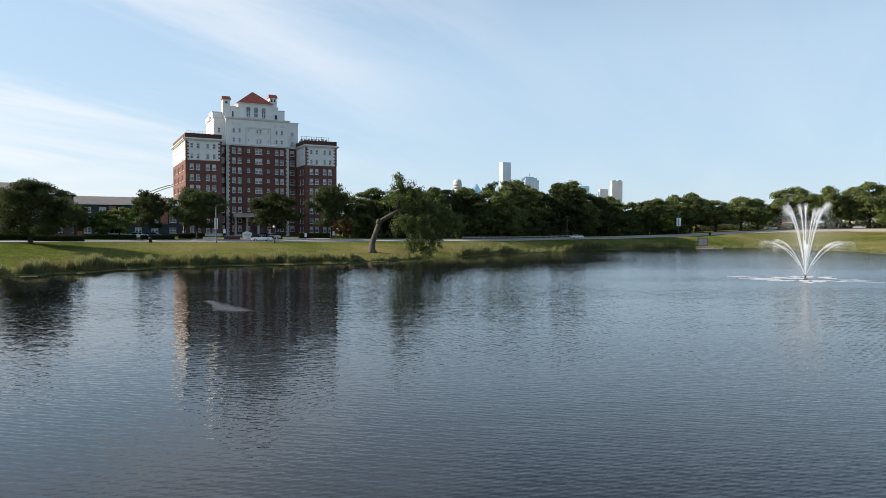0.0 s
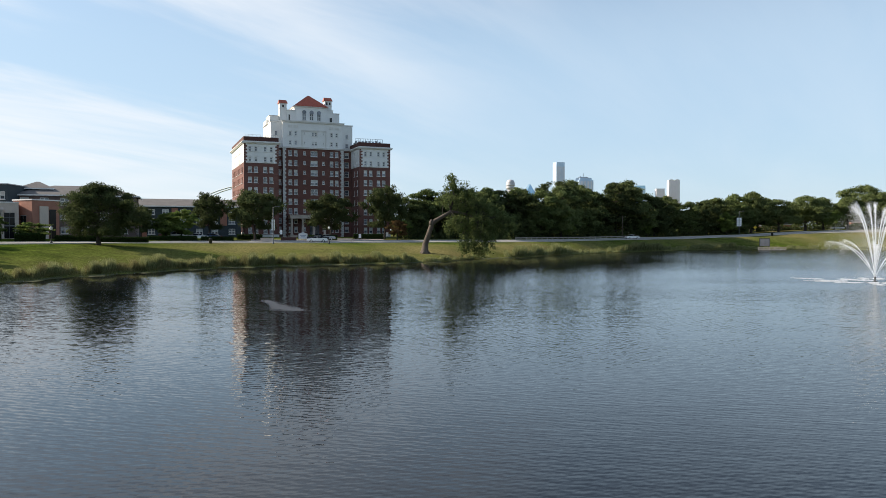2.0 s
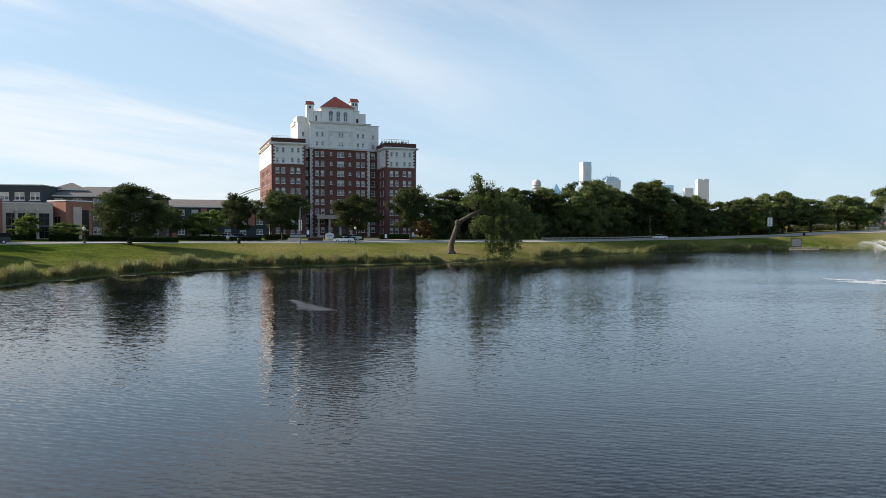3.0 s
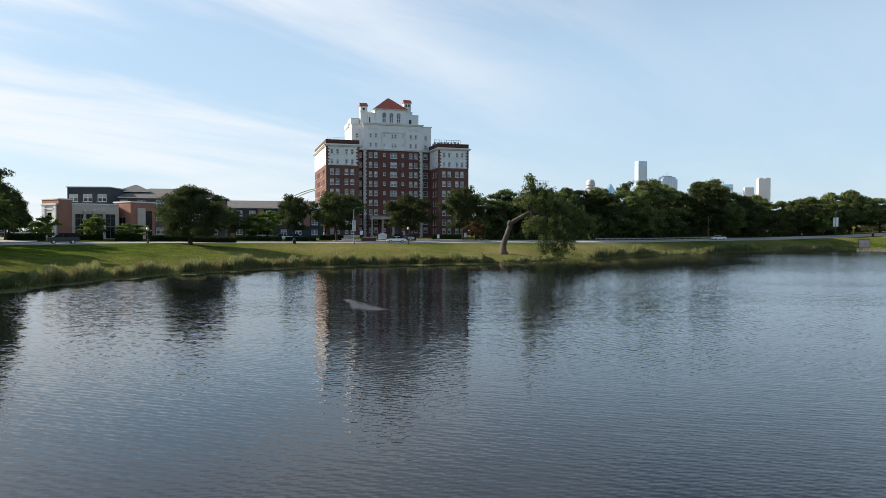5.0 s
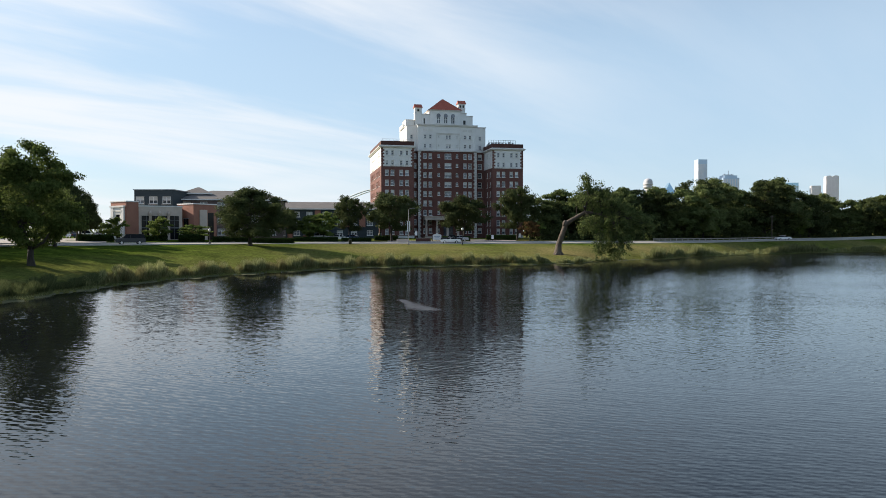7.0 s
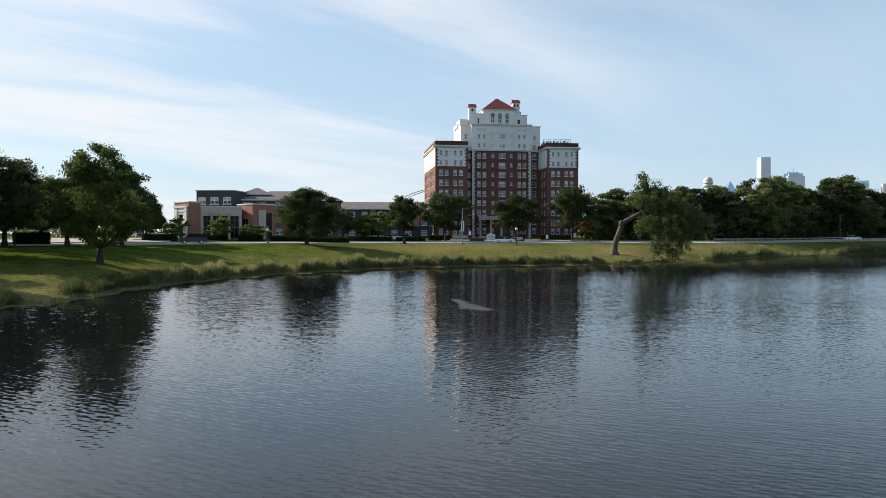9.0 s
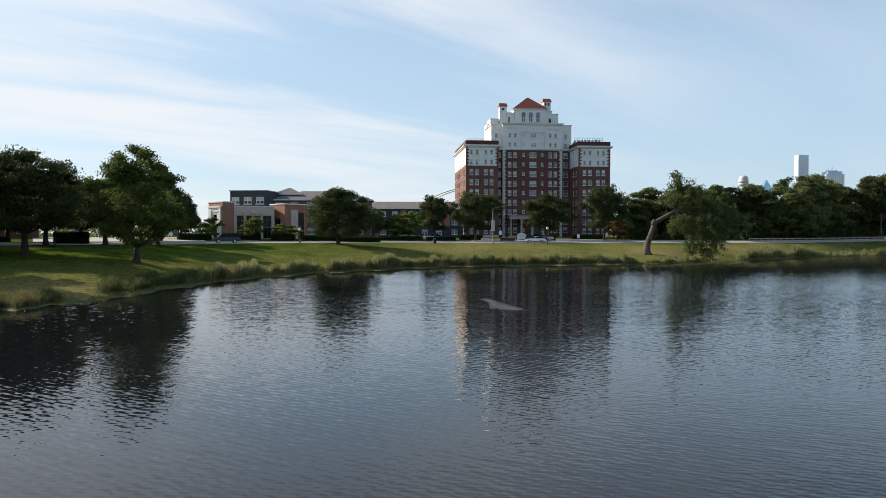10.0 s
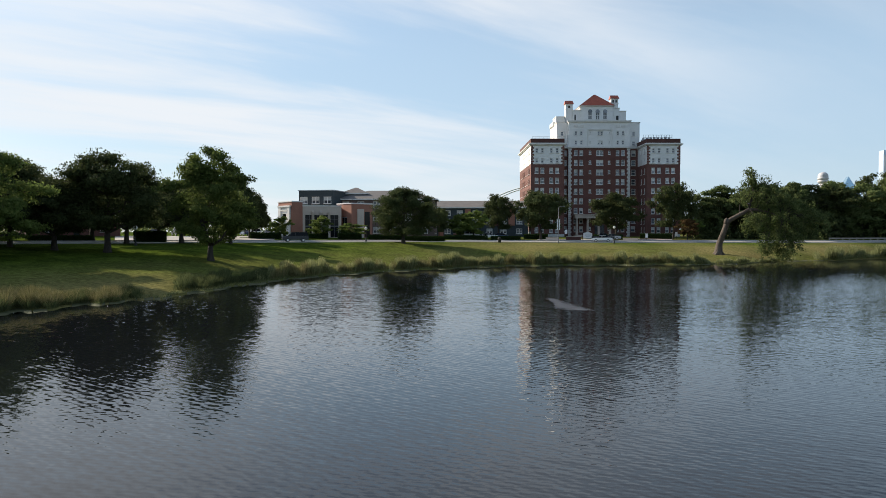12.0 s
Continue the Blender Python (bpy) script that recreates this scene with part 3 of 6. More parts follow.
    core = core[((core - np.array([lean * 0.5, 0, mid])) ** 2 / np.array([0.62 * spread, 0.62 * spread, 0.72 * half]) ** 2).sum(1) < 1]
    pos = np.concatenate([pos, core])
    pos[:, 2] = np.clip(pos[:, 2], low, None)
    out = np.concatenate([off + 0.35 * pw[pick], rng.normal(size=core.shape)])
    out += np.array([0, 0, 0.25]) + 0.35 * rng.normal(size=out.shape)
    out /= np.linalg.norm(out, axis=1, keepdims=True) + 1e-9
    v, f = joined(parts)
    raw("trunk", v, f, bark, t, smooth=True)
    leaves("crown", leaf_cloud(pos, out, size, rng), mat, t)
    return t


def put_tree(src, az, d, height_scale=1.0, wide=1.0, turn=0.0, label="", sink=0.0):
    x, y, z = polar(az, d)
    m = Matrix.LocRotScale((x, y, z - sink), Euler((0, 0, radians(turn))), (wide, wide, height_scale))
    ob = copy_thing(src, m)
    if label:
        ob["label"] = label
    return ob


def at_tree(ob, az, d, turn=0.0, sc=(1, 1, 1)):
    x, y, z = polar(az, d)
    ob.matrix_basis = Matrix.LocRotScale((x, y, z), Euler((0, 0, radians(turn))), sc)




# ---- the brick and stucco tower ----
M_SANDSTONE = material("pale_cast_stone", (0.60, 0.50, 0.42), 0.85, 0.15, 0.5, 7.0, 0.12)
TOWER_AT = Matrix.Translation((-72.5, 199.2, 4.4)) @ pose(0, 0, 0, 0, 0, 27.3)
tower = thing("apartment_tower", TOWER_AT, "tall brick tower with white stucco upper storeys and red roof", "building")
WINDOWS = {}


def window_meshes(w, h, double=False, arch=False):
    """Frame and pane meshes of a window of that size, centred in u and z, front at y = 0."""
    key = (w, h, double, arch)
    if key in WINDOWS:
        return WINDOWS[key]
    f = 0.13
    cuts = [(-w / 2 + f, -0.08), (0.08, w / 2 - f)] if double else [(-w / 2 + f, w / 2 - f)]
    holes = [(a, b, c, d) for a, b in cuts for c, d in ((-h / 2 + f, -0.05), (0.05, h / 2 - f))]
    frame_me = bpy.data.meshes.new("window_frame")
    frame_me.from_pydata(*[(v, [], q) for v, q in [pierced(-w / 2, w / 2, -h / 2, h / 2, holes, 0.0, 0.1)]][0])
    bm = box(-w / 2 - 0.12, w / 2 + 0.12, -0.30, 0.02, -h / 2 - 0.12, -h / 2 - 0.004)
    sill_me = bpy.data.meshes.new("window_sill")
    bm.to_mesh(sill_me); bm.free()
    sill_me.materials.append(M_TRIM)
    frame_me.materials.append(M_FRAME)
    panes = []
    for mat in (M_PANE, M_BLIND):
        me = bpy.data.meshes.new("pane")
        a, b, c = w / 2 - f, h / 2 - f, 0.08
        top = 0.0
        me.from_pydata([(-a, c, -b), (a, c, -b), (a, c, top), (-a, c, top), (-a, c - 0.02, top), (a, c - 0.02, top), (a, c - 0.02, b), (-a, c - 0.02, b)], [], [(0, 1, 2, 3), (4, 5, 6, 7)])
        me.materials.append(M_PANE)
        me.materials.append(mat)
        me.polygons[1].material_index = 1
        panes.append(me)
    WINDOWS[key] = (frame_me, panes, sill_me)
    return WINDOWS[key]


def add_window(parent, m, w, h, rng, double=False, blinds=0.5, depth=0.2):
    fr, panes, sill = window_meshes(w, h, double)
    ob = new("window", fr)
    ob.parent = parent
    ob.matrix_basis = m @ Matrix.Translation((0, depth, 0))
    p = new("pane", panes[1 if rng.random() < blinds else 0])
    p.parent = ob
    q = new("sill", sill)
    q.parent = ob
    return ob


def facade(name, parent, m, u0, u1, z0, z1, wins, mat, rng, blinds=0.5, depth=0.25):
    """A pierced wall set by m, with its windows (u, z, width, height, double)."""
    holes = [(u - w / 2, u + w / 2, z - h / 2, z + h / 2) for u, z, w, h, _ in wins]
    v, f = moved(pierced(u0, u1, z0, z1, holes, 0.0, depth), m)
    ob = raw(name, v, f, mat, parent)
    for u, z, w, h, double in wins:
        add_window(parent, m @ Matrix.Translation((u, 0, z)), w, h, rng, double, blinds, depth - 0.13)
    return ob


def build_tower():
    rng = random.Random(4)
    T = tower
    F = Matrix.Translation  # fronts lie in planes of constant y

    def side(u, s):  # a wall that faces the building's left
        return Matrix.Translation((u, s, 0)) @ pose(0, 0, 0, 0, 0, -90)

    rows_brick = [19.65, 16.65, 13.65, 10.65, 7.65, 4.65, 2.0]
    rows_white = [25.6, 22.65]
    for u0, us, last in ((0.0, (1.7, 3.4, 6.05, 7.8), 9.9), (34.5, (36.4, 38.1, 40.6, 42.3), 44.4)):
        facade("brick_wall", T, F((0, 0, 0)), u0, last, -1.0, 21.6, [(u, z, 1.1, 1.75, False) for u in us for z in rows_brick], M_BRICK, rng, 0.75)
        facade("stucco_wall", T, F((0, -0.04, 0)), u0, last, 21.6, 27.1, [(u, z, 0.85, 1.45, False) for u in us for z in rows_white], M_WHITE, rng, 0.2)
        # side towards the left, in sun on the outer wing
        s1 = 29.0 if u0 == 0 else 9.7
        wu = [3.2, 6.0, 9.4, 12.2, 16.0, 19.0, 22.4, 26.0] if u0 == 0 else [2.6, 5.6]
        sd = side(u0, s1)
        facade("brick_wall", T, sd, 0, s1, -1.0, 21.6, [(s1 - u, z, 1.1, 1.75, False) for u in wu for z in rows_brick], M_BRICK, rng, 0.7)
        facade("stucco_wall", T, sd @ F((0, -0.04, 0)), 0, s1 + 0.04, 21.6, 27.1, [(s1 - u, z, 0.85, 1.45, False) for u in wu for z in rows_white], M_WHITE, rng, 0.2)
        # right sides, back and lid close the wing
        s2 = 29.0 if u0 == 0 else 25.0
        blocks("rear_wall", [(last - 0.25, last - 0.002, 0.3, s2, -1, 27.1), (u0 + 0.02, last - 0.25, s2 - 0.3, s2 - 0.01, -1, 27.1)], M_BRICK, T)
        part("flat_roof", box(u0 + 0.3, last - 0.3, 0.3, s2 - 0.3, 27.3, 27.6), M_METAL, T, "grey flat roof deck")
        part("cornice", boxes([(u0 - 0.45, last + 0.45, -0.45, s2 + 0.3, 27.1, 27.35), (u0 - 0.7, last + 0.7, -0.7, s2 + 0.5, 27.35, 27.65), (u0 - 0.3, last + 0.3, -0.3, s2 + 0.2, 27.65, 27.85)], 0.05), M_TRIM, T, "white moulded stone cornice")
        p = 0.35
        part("parapet", boxes([(u0 - 0.05, last + 0.05, -0.05, p, 27.85, 29.1), (u0 - 0.05, p + u0, p, s2, 27.85, 29.1), (last - p, last + 0.05, p, s2, 27.85, 29.1), (u0 + p, last - p, s2 - p, s2, 27.85, 29.1)]), M_BRICK_DARK, T, "dark brick parapet")
        # toothed brick corners against the stucco
        for e in ((u0, 1), (last, -1)):
            rows = []
            for k in range(11):
                w = 0.95 if k % 2 else 0.55
                a, b = sorted((e[0] - 0.03 * e[1], e[0] + e[1] * w))
                rows.append((a, b, -0.10, 0.10, 21.62 + k * 0.497, 21.62 + k * 0.497 + 0.45))
            blocks("corner_quoin", rows, M_BRICK, T)
        part("string_course", box(u0 + 0.6, last - 0.6, -0.12, 0.05, 21.5, 21.66, 0.02), M_TRIM, T)
        part("base_course", box(u0 - 0.08, last + 0.08, -0.12, 0.0, -1, 0.75, 0.03), M_TRIM, T, "pale stone base course")
    part("base_course", box(-0.14, -0.003, 0.0, 29.0, -1, 1.5, 0.03), M_TRIM, T, "pale stone base course")
    # recessed centre: bays at 9.7 m back, the middle at 8.7 m
    rows_mid = [25.85, 22.85, 19.88, 16.9, 13.93, 10.95, 7.97, 5.0, 2.3]
    for a, b, u in ((9.9, 12.75, 11.75), (31.75, 34.5, 33.1)):
        facade("brick_wall", T, F((0, 9.7, 0)), a, b, -1, 27.3, [(u, z, 1.35, 1.75, False) for z in rows_mid], M_BRICK, rng, 0.25)
    wins = []
    for z in rows_mid:
        wins += [(u, z, 1.1, 1.75, False) for u in (15.0, 16.7, 27.95, 29.6)] + [(u, z + 0.1, 0.75, 1.15, False) for u in (19.4, 25.35)]
        if z > 6:
            wins.append((22.4, z, 2.2, 1.75, True))
    facade("brick_wall", T, F((0, 8.7, 0)), 12.75, 31.75, -1, 27.3, wins, M_BRICK, rng, 0.55)
    for u in (12.75, 31.75):
        a, b = (u, u + 0.05) if u < 20 else (u - 0.05, u)
        part("return_wall", box(a, b, 8.72, 9.7, -1, 27.3), M_BRICK, T)
    for u, sgn in ((12.75, 1), (31.75, -1)):  # white toothed strips
        rows = []
        for k in range(46):
            w = 0.95 if k % 2 else 0.7
            a, b = sorted((u - 0.06 * sgn, u + sgn * w))
            rows.append((a, b, 8.56, 8.72, -0.8 + k * 0.61, -0.8 + k * 0.61 + 0.57))
        blocks("quoin", rows, M_TRIM, T, "white stone quoin")
    part("cornice", boxes([(9.9, 12.7, 9.3, 9.75, 27.3, 27.7), (12.5, 32.0, 8.3, 8.75, 27.3, 27.6), (12.4, 32.1, 8.2, 8.8, 27.6, 27.78), (31.8, 34.5, 9.3, 9.75, 27.3, 27.7)], 0.04), M_TRIM, T)
    # white upper block
    wt = []
    for z in (29.05, 31.95):
        wt += [(u, z, 0.8, 1.3, False) for u in (15.0, 16.7, 27.95, 29.6)] + [(22.05, z, 0.75, 1.25, False), (23.0, z, 0.75, 1.25, False)] + [(u, z + 0.15, 0.4, 0.7, False) for u in (19.4, 25.35)]
    facade("stucco_wall", T, F((0, 8.7, 0)), 12.72, 31.7, 27.78, 35.3, wt, M_WHITE, rng, 0.3)
    blocks("side_wall", [(12.72, 12.97, 8.96, 10.5, 27.78, 35.3), (31.45, 31.7, 8.96, 10.5, 27.78, 35.3)], M_WHITE, T)
    blocks("relief_panel", [(u - 0.65, u + 0.65, 8.6, 8.72, z, z + 0.75) for u in (15.0, 16.75, 27.9, 29.6) for z in (33.7,)] + [(18.6, 26.2, 8.5, 8.72, 33.0, 33.22), (19.0, 25.8, 8.55, 8.72, 32.75, 33.0), (18.5, 18.8, 8.56, 8.72, 28.0, 33.0), (26.0, 26.3, 8.56, 8.72, 28.0, 33.0)], M_TRIM, T, bevel=0.03)
    part("cornice", boxes([(12.4, 32.0, 8.35, 8.9, 35.3, 35.6), (12.25, 32.15, 8.2, 9.0, 35.6, 35.85)], 0.04), M_TRIM, T)
    part("terrace", box(12.75, 31.7, 9.0, 24.0, 35.3, 35.6), M_METAL, T)
    facade("stucco_wall", T, F((0, 10.5, 0)), 9.4, 12.72, 27.5, 35.4, [(11.0, 32.0, 0.9, 1.4, False)], M_WHITE, rng, 0.4)
    facade("stucco_wall", T, F((0, 10.5, 0)), 31.7, 35.2, 27.5, 35.4, [(33.35, 29.0, 1.0, 1.4, False), (33.35, 31.95, 0.95, 1.35, False)], M_WHITE, rng, 0.3)
    facade("stucco_wall", T, side(9.4, 24.5), 0, 14.0, 27.5, 35.4, [(4.0, 29, 0.85, 1.4, False), (8, 29, 0.85, 1.4, False), (4.0, 32, 0.85, 1.4, False), (8, 32, 0.85, 1.4, False)], M_WHITE, rng, 0.3)
    blocks("side_wall", [(34.95, 35.2, 10.8, 24.5, 27.5, 35.4), (9.65, 34.95, 24.2, 24.5, 27.5, 35.4)], M_WHITE, T)
    blocks("roof_edge", [(9.2, 12.6, 10.3, 10.75, 35.4, 35.65), (31.8, 35.4, 10.3, 10.75, 35.4, 35.65), (9.2, 9.6, 10.75, 24.7, 35.4, 35.65), (35.0, 35.4, 10.75, 24.7, 35.4, 35.65)], M_TRIM, T, bevel=0.03)
    # stepped crown: penthouse with arches, flanking steps, two chimney towers
    arches = [(20.05, 38.2), (22.4, 38.2), (24.75, 38.2)]
    facade("stucco_wall", T, F((0, 12, 0)), 17.2, 27.3, 35.6, 40.8, [(u, z - 0.25, 1.25, 2.5, True) for u, z in arches], M_WHITE, rng, 0.15)
    for u, z in arches:
        v, f = lathe([(0.64, 0.0), (0.64, 0.16)], 20)
        raw("arch_head", *moved((v, f), Matrix.Translation((u, 12.02, 39.2)) @ pose(0, 0, 0, 90, 0, 0)), M_PANE, T, "dark arched window head")
    blocks("side_wall", [(17.2, 17.45, 12.3, 20, 35.6, 40.8), (27.05, 27.3, 12.3, 20, 35.6, 40.8), (17.45, 27.05, 19.7, 20, 35.6, 40.8)], M_WHITE, T)
    part("eave", box(16.8, 27.7, 11.6, 20.4, 40.8, 41.02, 0.04), M_TRIM, T)
    roof = bmesh.new()
    rv = [roof.verts.new(p) for p in ((16.7, 11.5, 41.02), (27.8, 11.5, 41.02), (27.8, 20.5, 41.02), (16.7, 20.5, 41.02), (22.0, 16, 45.2), (22.5, 16, 45.2))]
    for q in ((0, 1, 5, 4), (1, 2, 5), (2, 3, 4, 5), (3, 0, 4), (3, 2, 1, 0)):
        roof.faces.new([rv[i] for i in q])
    part("tile_roof", roof, M_TILE, T, "red clay tile hip roof")
    blocks("flank", [(14.7, 17.2, 12.2, 18, 35.6, 39.5), (27.3, 29.35, 12.2, 18, 35.6, 40.2), (29.35, 31.4, 12.2, 18, 35.6, 39.3), (9.6, 12.4, 13.5, 20, 35.4, 37.7), (8.9, 9.6, 15.5, 22, 35.4, 36.6)], M_WHITE, T, bevel=0.06)
    blocks("flank_coping", [(14.6, 17.2, 12.1, 18.1, 39.5, 39.68), (27.3, 29.45, 12.1, 18.1, 40.2, 40.38), (29.45, 31.5, 12.1, 18.1, 39.3, 39.48), (9.5, 12.5, 13.4, 20.1, 37.7, 37.88)], M_TRIM, T)
    blocks("doorway", [(28.25, 29.0, 12.14, 12.22, 36.6, 37.9), (15.2, 15.6, 12.14, 12.22, 36.5, 38.2)], M_DARKMETAL, T, "dark roof doorway")
    for u0, u1, s0, z1, holes in ((12.5, 14.7, 12.6, 41.9, 0), (26.9, 29.15, 13.2, 43.7, 1)):
        ch = part("chimney_tower", boxes([(u0, u1, s0, s0 + 2.2, 35.6, z1 - 0.5), (u0 - 0.12, u1 + 0.12, s0 - 0.12, s0 + 2.32, z1 - 1.9, z1 - 1.7), (u0 - 0.1, u1 + 0.1, s0 - 0.1, s0 + 2.3, z1 - 0.5, z1 - 0.25)], 0.04), M_WHITE, T)
        part("opening", boxes([(u0 + 0.4, u0 + 0.9, s0 - 0.03, s0 + 0.1, z1 - 1.5, z1 - 0.7), (u1 - 0.9, u1 - 0.4, s0 - 0.03, s0 + 0.1, z1 - 1.5, z1 - 0.7)] if holes else [(u0 + 0.75, u0 + 1.4, s0 - 0.03, s0 + 0.1, z1 - 1.5, z1 - 0.8)]), M_DARKMETAL, ch)
        bm = bmesh.new()
        q = [bm.verts.new(p) for p in ((u0 - 0.3, s0 - 0.3, z1 - 0.25), (u1 + 0.3, s0 - 0.3, z1 - 0.25), (u1 + 0.3, s0 + 2.5, z1 - 0.25), (u0 - 0.3, s0 + 2.5, z1 - 0.25), (u0 - 0.1, s0 + 1.1, z1 + 0.95), (u1 + 0.1, s0 + 1.1, z1 + 0.95))]
        for i in ((0, 1, 5, 4), (1, 2, 5), (2, 3, 4, 5), (3, 0, 4), (3, 2, 1, 0)):
            bm.faces.new([q[k] for k in i])
        part("tile_cap", bm, M_TILE, ch, "red tile chimney cap")
    # entrance portico
    po = part("portico", boxes([(14.2, 25.6, 5.2, 8.68, 5.6, 6.5), (14.0, 25.8, 5.0, 8.68, 6.5, 6.75), (14.2, 25.6, 5.2, 8.68, -0.4, 0.5)], 0.04), M_SANDSTONE, T, "pale stone entrance portico")
    for u in (14.8, 18.2, 21.6, 25.0):
        v, f = lathe([(0.5, 0.5), (0.5, 0.75), (0.36, 0.85), (0.40, 2.6), (0.32, 5.2), (0.46, 5.4), (0.5, 5.6)], 14)
        raw("column", *moved((v, f), Matrix.Translation((u, 5.8, 0))), M_SANDSTONE, po, smooth=True)
    part("entrance_door", boxes([(20.9, 23.9, 8.55, 8.66, 0.5, 3.6)]), M_PANE, T, "dark glazed entrance door")
    # roof plant on the right wing and rail on the left wing
    rr = random.Random(7)
    for k in range(8):
        u = 35.0 + k * 1.12
        unit = part("cooling_unit", box(u, u + 0.9, 6.2, 8.6, 27.6, 29.9 + rr.uniform(-0.2, 0.2), 0.05), M_METAL, T, "grey rooftop cooling unit")
        v, f = lathe([(0.36, 29.7), (0.36, 30.7), (0.30, 30.75)], 12)
        raw("fan_cowl", *moved((v, f), Matrix.Translation((u + 0.45, 7.2, rr.uniform(-0.5, 0.0)))), M_METAL, unit, smooth=True)
    frame_rows = [(34.9 + k * 0.8, 34.98 + k * 0.8, 5.6, 5.68, 27.6, 31.0) for k in range(12)] + [(34.9, 43.8, 5.6, 5.68, zz, zz + 0.07) for zz in (30.2, 30.93)]
    part("plant_frame", boxes(frame_rows), M_DARKMETAL, T, "dark steel frame round the roof plant")
    rail = [(0.6 + k * 1.1, 0.66 + k * 1.1, 2.0, 2.06, 27.6, 30.0) for k in range(9)] + [(0.6, 9.5, 2.0, 2.05, 29.95, 30.0), (0.6, 9.5, 2.0, 2.05, 29.5, 29.55)]
    part("roof_rail", boxes(rail), M_METAL, T, "thin metal roof rail")


build_tower()


# ---- low buildings beyond the road ----
M_ORANGE = material("orange_brick", (0.36, 0.165, 0.115), 0.88, 0.22, 0.5, 10.0, 0.2)
M_SLATE = material("dark_slate_cladding", (0.042, 0.055, 0.063), 0.7, 0.25, 0.5, 6.0, 0.1, stretch=(0.3, 0.3, 3))
M_MAUVE = material("mauve_brown_brick", (0.185, 0.135, 0.125), 0.88, 0.2, 0.5, 10.0, 0.2)
M_SHINGLE = material("grey_brown_shingles", (0.17, 0.155, 0.145), 0.9, 0.25, 0.6, 9.0, 0.3)
M_DARKGLASS = material("dark_tinted_glass", (0.010, 0.011, 0.013), 0.1, 0.5, 0.3, 2.0, 0.0, spec=0.15)


def ring_walls(name, parent, x0, x1, y0, y1, z0, z1, wins, side_wins, mat, rng, blinds=0.4):
    """Four walls: the front (facing -y) and the right side (facing +x) carry windows."""
    facade(name, parent, Matrix.Translation((0, y0, 0)), x0, x1, z0, z1, wins, mat, rng, blinds)
    facade(name, parent, Matrix.Translation((x1, 0, 0)) @ pose(0, 0, 0, 0, 0, 90), y0, y1, z0, z1, side_wins, mat, rng, blinds)
    part(name, boxes([(x0, x0 + 0.3, y0 + 0.3, y1, z0, z1), (x0 + 0.3, x1 - 0.3, y1 - 0.3, y1, z0, z1)]), mat, parent)


def hip_roof(name, parent, x0, x1, y0, y1, z, rise, mat, over=0.6, ends=True, label=""):
    bm = bmesh.new()
    a, b, c, d = x0 - over, x1 + over, y0 - over, y1 + over
    run = (d - c) / 2 if ends else 0.01
    run = min(run, (b - a) / 2 - 0.3)
    m = (c + d) / 2
    q = [bm.verts.new(p) for p in ((a, c, z), (b, c, z), (b, d, z), (a, d, z), (a + run, m, z + rise), (b - run, m, z + rise))]
    for i in ((0, 1, 5, 4), (1, 2, 5), (2, 3, 4, 5), (3, 0, 4), (3, 2, 1, 0)):
        bm.faces.new([q[k] for k in i])
    ob = part(name, bm, mat, parent, label)
    part("fascia", boxes([(a, b, c - 0.06, c, z - 0.25, z + 0.03), (b, b + 0.06, c - 0.06, d, z - 0.25, z + 0.03)]), M_FRAME, ob)
    return ob


